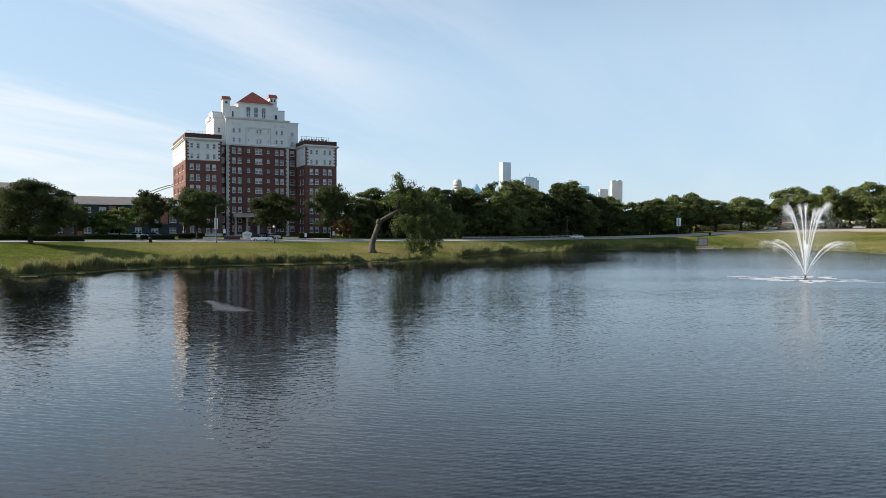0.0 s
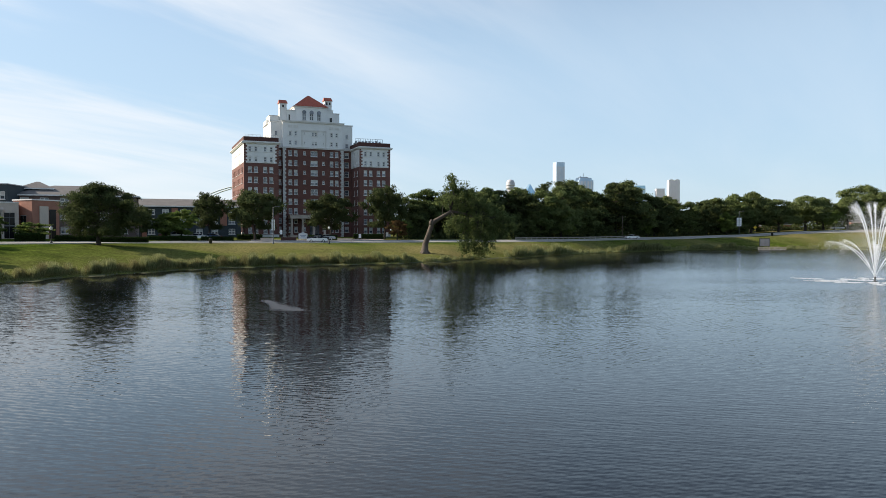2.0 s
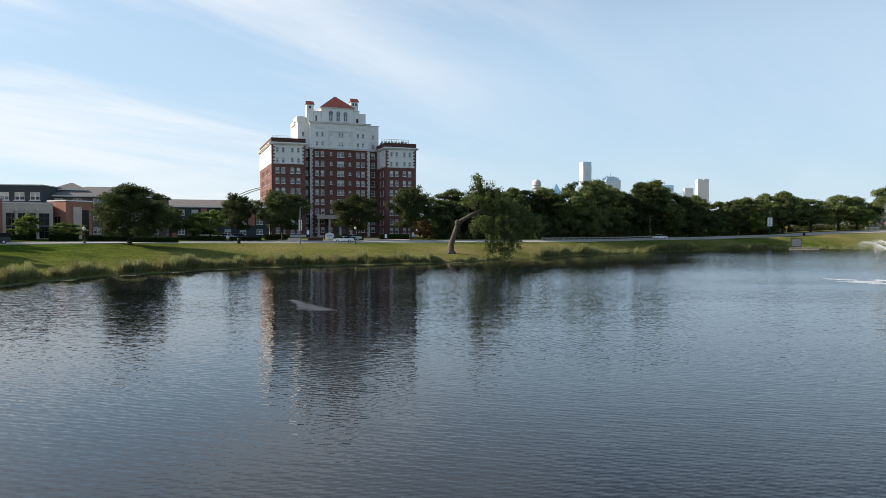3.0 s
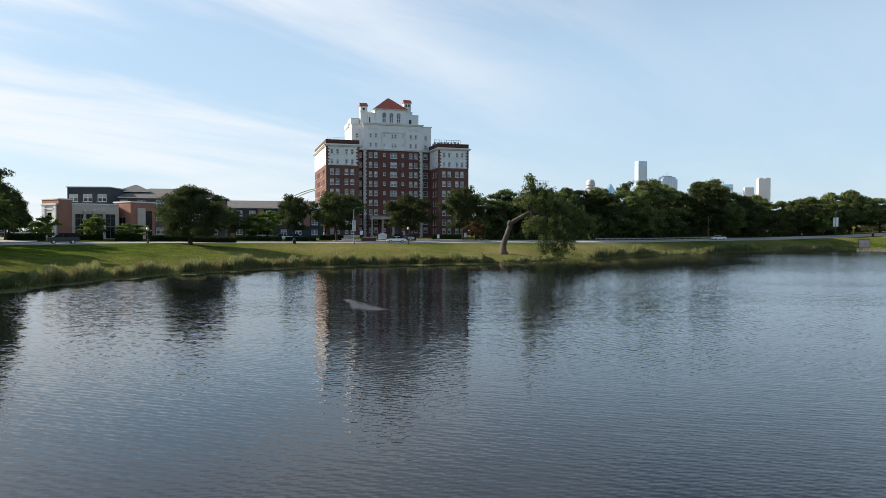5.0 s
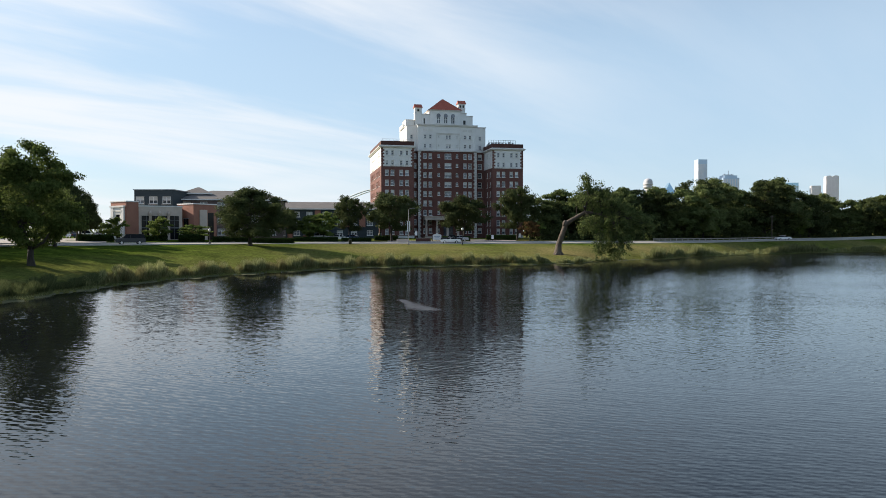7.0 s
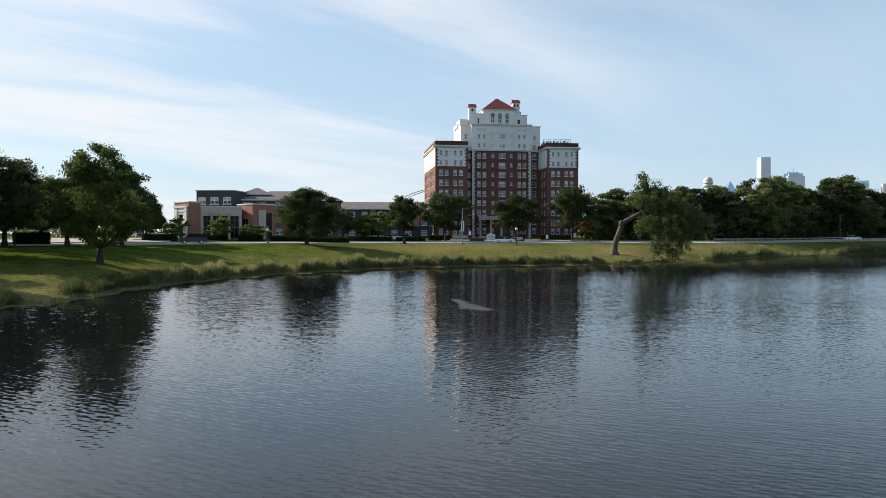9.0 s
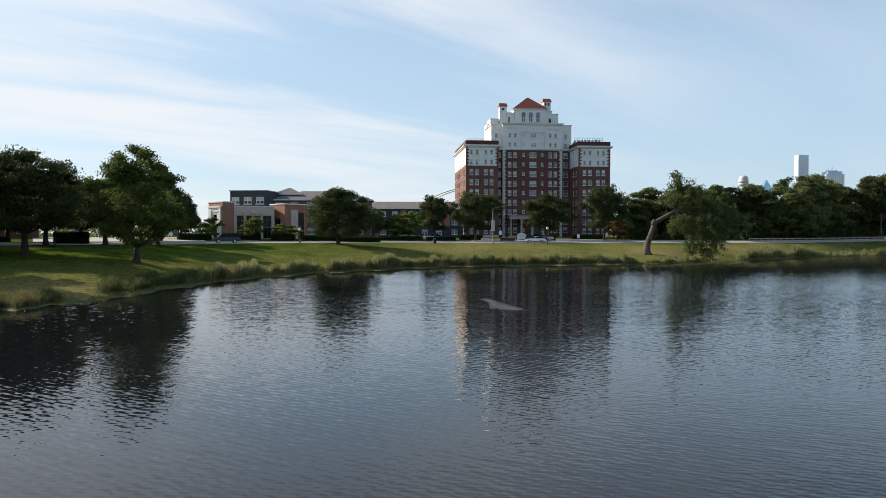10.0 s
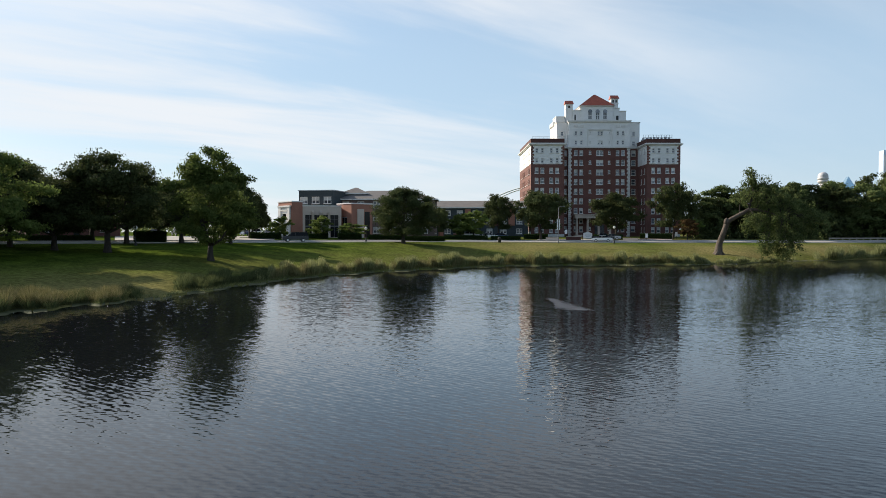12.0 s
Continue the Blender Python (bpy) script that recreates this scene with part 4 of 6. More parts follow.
def build_library():
    lib = thing("civic_hall", Matrix.Translation(polar(-40.2, 163, 4.4)) @ pose(0, 0, 0, 0, 0, 40), "two-storey orange brick and pale stone civic building", "building")

    def corner(u, name, bm, mat, label="", above=lib):
        """A part of one of the two brick blocks that stand cornerwise at u."""
        ob = part(name, bm, mat, above, label)
        ob.matrix_basis = Matrix.Translation((u, 0, 0)) @ pose(0, 0, 0, 0, 0, -60)
        return ob

    corner(3.0, "brick_wall", boxes([(-6.0, 0.0, 0.0, 2.8, -0.8, 8.05)], 0.03), M_ORANGE)
    corner(16.4, "brick_wall", boxes([(-5.8, 0.0, 0.0, 6.0, -0.8, 7.75)], 0.03), M_ORANGE)
    corner(3.0, "coping", box(-6.12, 0.12, -0.12, 2.92, 8.05, 8.3, 0.03), M_TRIM)
    corner(16.4, "coping", box(-5.92, 0.12, -0.12, 6.12, 7.75, 8.0, 0.03), M_TRIM)
    corner(3.0, "stone_portal", boxes([(-5.5, -4.4, -0.35, -0.002, -0.6, 6.9), (-1.5, -0.5, -0.35, -0.002, -0.6, 6.9), (-5.7, -0.3, -0.45, -0.002, 6.9, 7.3), (-4.4, -1.5, -0.2, -0.002, 5.4, 6.9),
                                       (-4.7, -1.2, -0.42, -0.35, 6.1, 6.3), (-4.4, -3.7, -0.2, -0.002, -0.6, 5.4), (-2.2, -1.5, -0.2, -0.002, -0.6, 5.4), (-3.7, -2.2, -0.2, -0.002, 2.0, 3.9)], 0.03), M_TRIM, "pale stone doorway surround")
    corner(3.0, "tall_window", box(-3.7, -2.2, -0.1, -0.003, 3.9, 5.4), M_DARKGLASS)
    corner(3.0, "doorway", box(-3.7, -2.2, -0.1, -0.003, -0.4, 2.0), M_DARKGLASS)
    w = corner(16.4, "tall_window", box(-3.5, -1.8, -0.04, -0.002, 1.2, 4.6), M_DARKGLASS)
    part("window_bar", boxes([(-3.6, -1.7, -0.1, -0.041, 4.6, 4.75), (-2.7, -2.6, -0.08, -0.041, 1.2, 4.6), (-3.5, -1.8, -0.08, -0.041, 2.3, 2.7)]), M_METAL, w)
    corner(16.4, "stone_panel", box(0.002, 0.25, 1.5, 3.4, -0.6, 6.6, 0.02), M_SANDSTONE)
    corner(16.4, "dark_glazing", box(0.002, 0.06, 3.7, 5.2, 0.0, 6.0), M_DARKGLASS)
    part("stone_wall", boxes([(5.2, 14.2, 1.5, 2.0, -0.8, 7.15), (5.2, 5.7, 2.0, 9.0, -0.8, 7.0), (13.7, 14.2, 2.0, 9.0, -0.8, 7.0), (5.7, 13.7, 8.5, 9.0, -0.8, 7.0)]), M_SANDSTONE, lib, "pale stone wall")
    part("coping", box(5.1, 14.3, 1.38, 2.1, 7.15, 7.4, 0.03), M_TRIM, lib)
    part("flat_roof", box(5.7, 13.7, 2.0, 8.5, 6.6, 6.8), M_METAL, lib)
    g = part("dark_glazing", box(6.0, 13.5, 1.42, 1.497, 0.1, 5.2), M_DARKGLASS, lib)
    blocks("glazing_bar", [(6.0, 13.5, 1.36, 1.42, 2.5, 2.75), (6.0, 13.5, 1.38, 1.42, 4.2, 4.28)] + [(6.0 + 0.94 * k - 0.03, 6.0 + 0.94 * k + 0.03, 1.385, 1.419, 0.1, 5.2) for k in range(1, 8)], M_POLE, g)
    part("glazing_sill", box(5.8, 13.7, 1.3, 1.497, -0.3, 0.1, 0.02), M_SANDSTONE, lib)
    for k in range(3):
        v, f = lathe([(0.36, -0.3), (0.36, 0.2), (0.30, 0.3), (0.30, 5.5), (0.38, 5.6), (0.36, 5.9), (0.12, 6.2)], 14)
        raw("rounded_pier", *moved((v, f), Matrix.Translation((7.72 + 1.83 * k, 1.25, 0))), M_SANDSTONE, lib, smooth=True)


def build_apartments():
    rng = random.Random(3)
    x, y, _ = polar(-38.6, 178)
    ap = thing("slate_apartment_block", Matrix.Translation((x, y, 4.6)) @ pose(0, 0, 0, 0, 0, 14), "four-storey apartment block clad in dark slate panels", "building")
    wz = (1.8, 4.9, 8.9)
    ring_walls("slate_wall", ap, 0.0, 9.0, 0, 14, -1, 11.2, [(u, zz, 2.0, 1.7, True) for u in (1.3, 4.4, 7.5) for zz in wz], [], M_SLATE, rng)
    blocks("flat_roof", [(-0.2, 9.2, -0.2, 14.2, 11.2, 11.4)], M_METAL, ap)
    ap2 = thing("hip_roof_apartments", Matrix.Translation(polar(-35.6, 180, 4.6)) @ pose(0, 0, 0, 0, 0, 25), "long four-storey apartment house with grey hipped shingle roof", "building")
    ring_walls("brick_wall", ap2, 0.02, 24.5, 0, 14, -1, 9.4, [(u, zz, 1.7, 1.6, True) for u in (2.2, 6, 10, 14, 18, 22) for zz in (1.6, 4.8, 8.0)], [(3.5, zz, 1.5, 1.6, False) for zz in (1.6, 4.8, 8.0)] + [(9, zz, 1.5, 1.6, False) for zz in (1.6, 4.8, 8.0)], M_MAUVE, rng, 0.6)
    hip_roof("shingle_roof", ap2, 0, 24.5, 0, 14, 9.4, 2.5, M_SHINGLE, 0.8)
    hip_roof("raised_roof", ap2, 0.5, 7, 3, 11, 11.0, 1.7, M_SHINGLE, 0.4)
    part("brick_bay", box(17.0, 20.0, -0.2, -0.02, 8.6, 9.3), M_ORANGE, ap2)
    x2, y2, _ = polar(-28.4, 203)
    ap3 = thing("long_apartments", Matrix.Translation((x2, y2, 4.6)) @ pose(0, 0, 0, 0, 0, 25), "long low apartment wing with brick bays and shingle roof", "building")
    facade_w = [(u, zz, 1.7, 1.5, True) for u in (1.8, 6, 9.5, 14, 18, 22, 26.5) for zz in (1.4, 4.2, 6.6)]
    ring_walls("slate_wall", ap3, 0, 29, 0, 14, -1, 8.2, facade_w, [], M_SLATE, rng, 0.7)
    blocks("brick_bay", [(3.4, 4.8, -0.25, -0.01, -1, 7.7), (11.0, 12.6, -0.25, -0.01, 3.0, 7.7), (19.4, 20.8, -0.25, -0.01, 3.0, 7.7), (23.4, 25.2, -0.25, -0.01, 3.0, 7.7)], M_ORANGE, ap3, "orange brick bay panels")
    hip_roof("shingle_roof", ap3, 0, 29, 0, 14, 8.2, 2.2, M_SHINGLE, 0.7, ends=False)
    # far white arch bridge
    m = Matrix.Translation(polar(-19.5, 900, 5))
    br = thing("arch_bridge", m, "far white twin arch of a bridge", "bridge")
    for dy in (0, 14):
        pts = [(-120 + 240 * k / 24, dy, 60 * (1 - ((k - 12) / 12) ** 2)) for k in range(25)]
        raw("arch", *tube_rings(pts, [0.75] * 25, 8), M_WHITE, br, smooth=True)


build_library()
build_apartments()


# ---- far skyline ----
# Base colours raised and paled to stand for the distance haze.
M_HAZE1 = material("haze_paled_curtain_wall", (0.50, 0.62, 0.76), 0.35, 0.08, 0.02, 0.2, 0.0, metal=0.2)
M_HAZE2 = material("haze_paled_stone_cladding", (0.82, 0.76, 0.76), 0.6, 0.10, 0.02, 0.2, 0.0)
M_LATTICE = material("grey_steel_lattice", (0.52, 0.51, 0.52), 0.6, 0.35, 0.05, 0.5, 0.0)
M_HAZE3 = material("haze_paled_blue_green_glass", (0.40, 0.58, 0.68), 0.20, 0.12, 0.02, 0.2, 0.0, metal=0.8)


def far_tower(name, az, d, width, depth, top, turn, mat, label, bands=10, cut=False, crown="flat"):
    x, y, _ = polar(az, d, 0)
    t = thing(name, Matrix.Translation((x, y, 0)) @ pose(0, 0, 0, 0, 0, -az + turn), label, "skyscraper")
    w, q = width / 2, depth / 2
    bm = bmesh.new()
    add_box(bm, -w, w, -q, q, 0, top * 0.96, 0.02 * width)
    if crown == "steps":
        add_box(bm, -w * 0.8, w * 0.8, -q * 0.8, q * 0.8, top * 0.96, top)
    elif crown == "flat":
        add_box(bm, -w * 0.97, w * 0.97, -q * 0.97, q * 0.97, top * 0.96, top)
    part("shaft", bm, mat, t)
    if crown == "vault":
        for a, b in ((-w, -0.05 * w), (0.05 * w, w)):
            n = 12
            prof = [((a + b) / 2 + (b - a) / 2 * math.cos(math.pi * k / n), top * 0.96 + (b - a) * 0.26 * math.sin(math.pi * k / n)) for k in range(n + 1)]
            v = [(u, s, z) for s in (-q, q) for u, z in prof]
            f = [(k, k + 1, n + 2 + k, n + 1 + k) for k in range(n)] + [tuple(range(n + 1))[::-1], tuple(range(n + 1, 2 * n + 2))]
            raw("vaulted_crown", v, f, mat, t)
    rows = []
    for k in range(bands):
        u = -w + width * (k + 0.5) / bands
        rows.append((u - width * 0.02, u + width * 0.02, -q - 0.6, -q, top * 0.05, top * 0.94))
    part("mullion", boxes(rows), M_HAZE2, t)
    if crown == "steps":
        part("antenna", boxes([(-0.6, 0.6, -0.6, 0.6, top, top + 18), (-14, -12, -1, 1, top, top + 7), (10, 12, -1, 1, top, top + 6), (-20, 18, -3, 3, top, top + 4)]), M_LATTICE, t, "thin roof mast")
    return t




# ---- trees: one of each kind, then copies ----
def build_trees():
    lone = make_tree("oak_tree", 10.2, 7.4, 0.16, 11, 48000, 0.145, M_LEAF_OAK, "broad dark green oak standing alone on the lawn", lobes=70, trunk_r=0.42)
    at_tree(lone, -30.3, 137.4, 30)
    big = make_tree("lakeside_tree", 13.6, 6.4, 0.14, 23, 36000, 0.15, M_LEAF_MID, "tall bright green tree leaning beside the lake", lobes=64, trunk_r=0.40, top_narrow=0.45)
    at_tree(big, -45.3, 91.5, 100)
    dark = make_tree("oak_tree", 12.0, 7.4, 0.2, 31, 36000, 0.165, M_LEAF_OAK, "large dark green oak shading the lawn", lobes=76, full=3.4, top_narrow=0.85, skirt=0.2, trunk_r=0.45, group="grove by the lake")
    at_tree(dark, -52.5, 98.6, 10)
    g = "grove by the lake"
    put_tree(dark, -55.9, 101, 0.72, 0.85, 140)
    put_tree(dark, -58.6, 105, 0.92, 0.72, 250)
    put_tree(dark, -47.4, 121, 0.82, 0.85, 75)
    put_tree(dark, -51.2, 117, 0.85, 0.85, 205)
    put_tree(big, -43.8, 121, 0.64, 0.66, 160, "green tree behind the tall lakeside tree")
    put_tree(dark, -49.0, 128, 0.78, 0.8, 60)
    put_tree(dark, -53.5, 131, 0.85, 0.95, 200)
    put_tree(dark, -57.5, 133, 0.9, 0.95, 310)
    put_tree(dark, -62.5, 108, 1.0, 0.9, 20)
    put_tree(big, -59.9, 90, 0.88, 0.95, 45, "bright green lakeside tree in sunlight")
    # Oaks mostly out of view on the left, added to shade the lawn.
    for az, d, s in ((-63.5, 92, 0.9), (-66, 84, 0.85), (-68, 100, 1.0), (-71, 90, 0.95), (-66, 118, 1.0), (-74, 104, 1.0), (-62.2, 107, 1.0), (-59.5, 118, 1.0), (-64.6, 104, 1.0), (-65, 95, 0.95), (-59.8, 130, 1.05), (-67, 131, 1.05), (-63, 125, 1.0)):
        put_tree(dark, az, d, s, s, 37 * d)
    put_tree(dark, -45.0, 138, 0.92, 0.85, 90)
    put_tree(dark, -43.6, 142, 0.95, 0.7, 170)
    put_tree(dark, -42.4, 150, 0.78, 0.55, 300)
    put_tree(dark, -41.9, 158, 0.66, 0.4, 30)
    put_tree(dark, -42.2, 172, 0.62, 0.6, 15)
    street = make_tree("street_tree", 9.6, 7.0, 0.24, 47, 20000, 0.19, M_LEAF_OAK, "dark green street tree in front of the buildings", lobes=54, full=3.0, top_narrow=0.8, trunk_r=0.28, skirt=0.24)
    at_tree(street, -18.6, 177, 0)
    street.matrix_basis = Matrix.LocRotScale(polar(-19.2, 177), Euler((0, 0, 0)), (1.05, 1.05, 1.18))
    put_tree(street, -13.3, 186, 0.97, 1.04, 80)
    put_tree(street, -9.0, 194, 1.2, 0.86, 200)
    put_tree(street, -6.2, 205, 0.9, 0.8, 120)
    put_tree(street, -22.6, 178, 0.92, 0.62, 20)
    put_tree(street, -27.4, 170, 0.62, 0.42, 300)
    light = make_tree("young_tree", 6.6, 3.6, 0.2, 53, 8000, 0.19, M_LEAF_LIGHT, "young bright green street tree", lobes=34, trunk_r=0.16)
    light.matrix_basis = Matrix.LocRotScale(polar(-24.6, 174), Euler((0, 0, 0)), (1.25, 1.25, 1.02))
    put_tree(light, -25.7, 172, 0.85, 1.0, 130)
    put_tree(light, -40.0, 156, 0.66, 0.62, 40)
    put_tree(light, -36.9, 156, 0.72, 0.72, 90)
    put_tree(light, -34.4, 155, 0.5, 0.95, 180)
    put_tree(light, -7.6, 190, 0.75, 0.6, 10)
    red = make_tree("young_tree", 5.2, 2.9, 0.2, 57, 5000, 0.19, M_LEAF_RED, "small reddish-brown young tree by the drive", lobes=26, trunk_r=0.14)
    at_tree(red, -8.0, 188)
    wa = make_tree("woodland_tree", 16.0, 7.2, 0.14, 61, 14000, 0.28, M_LEAF_WOOD, "tall dense green woodland tree beyond the road", lobes=72, skirt=0.0, full=3.2, trunk_r=0.3, group="woods beyond the road")
    at_tree(wa, 5.2, 226, 0)
    wb = make_tree("woodland_tree", 15.0, 6.6, 0.10, 67, 14000, 0.28, M_LEAF_WILLOW, "rounded dark green woodland tree beyond the road", lobes=66, skirt=0.0, full=3.2, trunk_r=0.3, group="woods beyond the road", top_narrow=0.6)
    at_tree(wb, 1.8, 222, 0)
    wc = make_tree("woodland_tree", 14.0, 7.6, 0.12, 71, 14000, 0.28, M_LEAF_OAK, "broad dark woodland tree beyond the road", lobes=66, skirt=0.0, full=3.2, trunk_r=0.3, group="woods beyond the road", top_narrow=0.9)
    at_tree(wc, -0.8, 218, 0)
    park = make_tree("park_tree", 12.0, 7.4, 0.24, 83, 14000, 0.26, M_LEAF_WOOD, "spreading park tree with a clear trunk beside the far road", lobes=60, skirt=0.2, full=3.0, trunk_r=0.4, group="trees by the far road", top_narrow=0.8)
    at_tree(park, 18.9, road(18.9) + 26)
    rng = random.Random(9)
    # front row along the road: azimuth, metres beyond its edge, height of the top over the eye in thousandths of the distance
    tops = [(-7.0, 50), (-5.4, 60), (-3.6, 58), (-2.2, 60), (-0.8, 61), (1.0, 59), (2.4, 52), (3.6, 57), (5.2, 71), (6.4, 65), (7.6, 59), (9.2, 68), (10.2, 66), (11.3, 54), (12.4, 48), (13.5, 44), (14.7, 40), (15.9, 42), (17.1, 45), (18.3, 49), (19.5, 50), (21.0, 40), (22.7, 44), (24.2, 42), (25.6, 42), (26.7, 55), (28.2, 55), (29.8, 53), (31.4, 58), (33.2, 64), (35.4, 64), (38, 62), (41, 60)]
    for k, (az, e) in enumerate(tops):
        d = road(az) + 24 + rng.uniform(-3, 8)
        z = EYE + e / 1000 * d * 1.0
        src, h0 = ((wa, 16.0), (wb, 15.0), (wc, 14.0))[k % 3] if az < 18.8 else (park, 12.0)
        h = z - ground_z(az, d)
        put_tree(src, az + rng.uniform(-0.3, 0.3), d, h / h0, max(0.8, min(1.2, h / h0)) * rng.uniform(1.0, 1.4), rng.uniform(0, 360))
        if k % 5 == 3:
            put_tree(light, az + 0.5, d - 7, rng.uniform(0.9, 1.3), rng.uniform(0.8, 1.0), rng.uniform(0, 360), "small bright tree at the edge of the woods")
        d2 = d + rng.uniform(14, 24)
        put_tree((wa, wb, wc)[(k + 1) % 3] if az < 18.8 else park, az + 0.9, d2 + (30 if az > 18.8 else 0), 0.93 * h / h0, 0.95 * h / h0, rng.uniform(0, 360))


build_trees()
far_tower("glass_skyscraper", 5.0, 2700, 36, 28, 272, 30, M_HAZE1, "tallest glass skyscraper on the skyline, painted pale with haze")
far_tower("stepped_skyscraper", 6.95, 2700, 60, 44, 212, 28, M_HAZE1, "stepped office tower on the skyline, painted pale with haze", crown="steps")
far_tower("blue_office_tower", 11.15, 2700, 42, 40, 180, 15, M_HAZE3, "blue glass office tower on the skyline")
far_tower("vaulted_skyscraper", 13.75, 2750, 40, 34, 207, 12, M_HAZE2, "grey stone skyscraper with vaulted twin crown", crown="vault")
far_tower("white_office_tower", 12.75, 2700, 30, 30, 168, 10, M_HAZE2, "mid-rise office tower on the skyline, painted pale with haze")
far_tower("low_office_tower", 10.75, 2800, 26, 26, 160, 10, M_HAZE1, "small office tower on the skyline, painted pale with haze")


def far_special():
    """The ball-topped observation tower and the glass prism."""
    t = thing("observation_tower", Matrix.Translation(polar(1.16, 2300, 0)), "concrete observation tower with a round lattice ball on top", "tower")
    v, f = lathe([(7, 0), (6, 140), (9, 142), (9, 146)], 20)
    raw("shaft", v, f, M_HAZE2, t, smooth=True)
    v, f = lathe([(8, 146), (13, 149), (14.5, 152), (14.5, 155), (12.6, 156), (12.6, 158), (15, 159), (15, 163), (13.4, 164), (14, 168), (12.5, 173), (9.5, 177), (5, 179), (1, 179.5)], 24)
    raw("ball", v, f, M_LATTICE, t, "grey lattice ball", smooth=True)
    p = thing("prism_tower", Matrix.Translation(polar(2.69, 2900, 0)) @ pose(0, 0, 0, 0, 0, 18), "blue-green glass office tower with a sharp pointed top", "skyscraper")
    bm = bmesh.new()
    q = [bm.verts.new(c) for c in ((-40, -26, 0), (40, -26, 0), (40, 26, 0), (-40, 26, 0), (-46, -26, 118), (46, -26, 118), (46, 26, 118), (-46, 26, 118), (-2, -12, 206), (-2, 12, 206))]
    for i in ((0, 1, 5, 4), (1, 2, 6, 5), (2, 3, 7, 6), (3, 0, 4, 7), (4, 5, 8), (5, 6, 9, 8), (6, 7, 9), (7, 4, 8, 9), (3, 2, 1, 0)):
        bm.faces.new([q[k] for k in i])
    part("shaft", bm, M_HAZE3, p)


far_special()


# ---- shore: reeds, debris ----
def reed_band(name, a0, a1, near, far, height, per_m2, mat, label, seed, lean=0.25, clump=0.5, broad=1.0):
    """Standing blades between near and far metres up from the water's edge; kind stuff."""
    rng = np.random.default_rng(seed)
    mean_d = shore((a0 + a1) / 2)
    area = mean_d * radians(a1 - a0) * (far - near)
    n = int(area * per_m2 * 1.5)
    az = rng.uniform(a0, a1, n)
    off = rng.uniform(0, 1, n)
    keep, bases = [], []
    for k in range(n):
        s = shore(az[k])
        x, y, _ = polar(az[k], s, 0)
        tuft = noise.noise((x * 0.45, y * 0.45, seed)) + 0.5 * noise.noise((x * 1.3, y * 1.3, seed))
        edge = min(1.0, (az[k] - a0) / 1.0, (a1 - az[k]) / 1.0)
        if rng.random() > (1 - clump) + clump * (0.5 + 1.3 * tuft) or rng.random() > edge + 0.1:
            continue
        d = s + near + (far - near) * off[k] * (0.75 + 0.5 * noise.noise((x * 0.2, y * 0.2, 9.0 + seed)))
        x, y, z = polar(az[k], d)
        bases.append((x, y, max(z, -0.05) - 0.05))
        keep.append(height * (0.60 + 0.95 * tuft + 0.25 * rng.random()) * (0.6 + 0.4 * min(1, edge)))
    b = np.array(bases)
    h = np.clip(np.array(keep), 0.25 * height, 1.35 * height)[:, None]
    m = len(b)
    w = rng.uniform(0, 2 * math.pi, m)
    side = np.stack([np.cos(w), np.sin(w), 0 * w], 1) * rng.uniform(0.03, 0.065, (m, 1)) * broad
    tip = b + np.stack([rng.normal(0, lean, m), rng.normal(0, lean, m), np.ones(m)], 1) * h
    mid = (b * 0.45 + tip * 0.55) - np.stack([0 * w, 0 * w, -0.06 * h[:, 0]], 1)
    quads = np.stack([b, mid + side, tip, mid - side], 1).reshape(-1, 3)
    ob = leaves(name, quads, mat, None, label)
    return tagged(ob, label, "reeds", kind="stuff")


reed_band("green_reeds", -42, -30.5, 1.6, 6.6, 1.35, 170, M_REED, "tall green reeds along the bank", 1, clump=0.8, broad=0.42, lean=0.17)
reed_band("green_reeds", -31.5, -6.5, 1.4, 5.0, 1.6, 150, M_REED, "tall green and pale reeds along the bank", 2, clump=0.85, broad=0.5, lean=0.17)
reed_band("dry_reeds", -41, -8, 1.2, 5.4, 1.35, 70, M_REED_DRY, "dry straw-coloured reeds among the green", 3, clump=0.95, broad=0.45, lean=0.2)
reed_band("low_sedge", -8, -0.5, 0.3, 3.2, 0.9, 90, M_REED, "low green sedge at the water's edge", 4, broad=0.6)
reed_band("dark_sedge", -48, -40.5, 1.8, 8.0, 1.0, 130, M_SEDGE, "green sedge below the lawn, coloured dark for shade", 5, lean=0.3, clump=0.4, broad=0.4)
reed_band("dry_reeds", -64, -50.8, 1.0, 5.6, 1.0, 170, M_REED_DRY, "pale dry reeds on the near bank", 6, lean=0.35, clump=0.8, broad=0.22)
reed_band("green_reeds", -66, -50, 0.5, 5.0, 0.8, 190, M_SEDGE, "green blades among dry reeds, coloured dark for shade", 7, lean=0.4, clump=0.6, broad=0.3)
reed_band("short_grass", -52, -6, 0.6, 2.2, 0.26, 60, M_REED, "short fresh grass at the water's edge", 8, clump=0.5, broad=0.5)
reed_band("green_reeds", 0.6, 6.2, 0.5, 7.0, 2.1, 70, M_REED, "tall green reeds on the far bank", 9, clump=0.5, broad=0.8)
reed_band("green_reeds", 9.4, 13.6, 0.5, 7.0, 2.2, 60, M_REED, "tall green reed clump on the far bank", 10, clump=0.5, broad=0.8)
reed_band("green_reeds", 15.0, 19.0, 0.5, 6.0, 1.6, 50, M_REED, "green reed clump on the far bank", 12, clump=0.5, broad=0.8)
reed_band("low_sedge", 5.0, 33.0, 0.2, 8.0, 0.6, 30, M_REED, "low sedge on the far bank", 13)

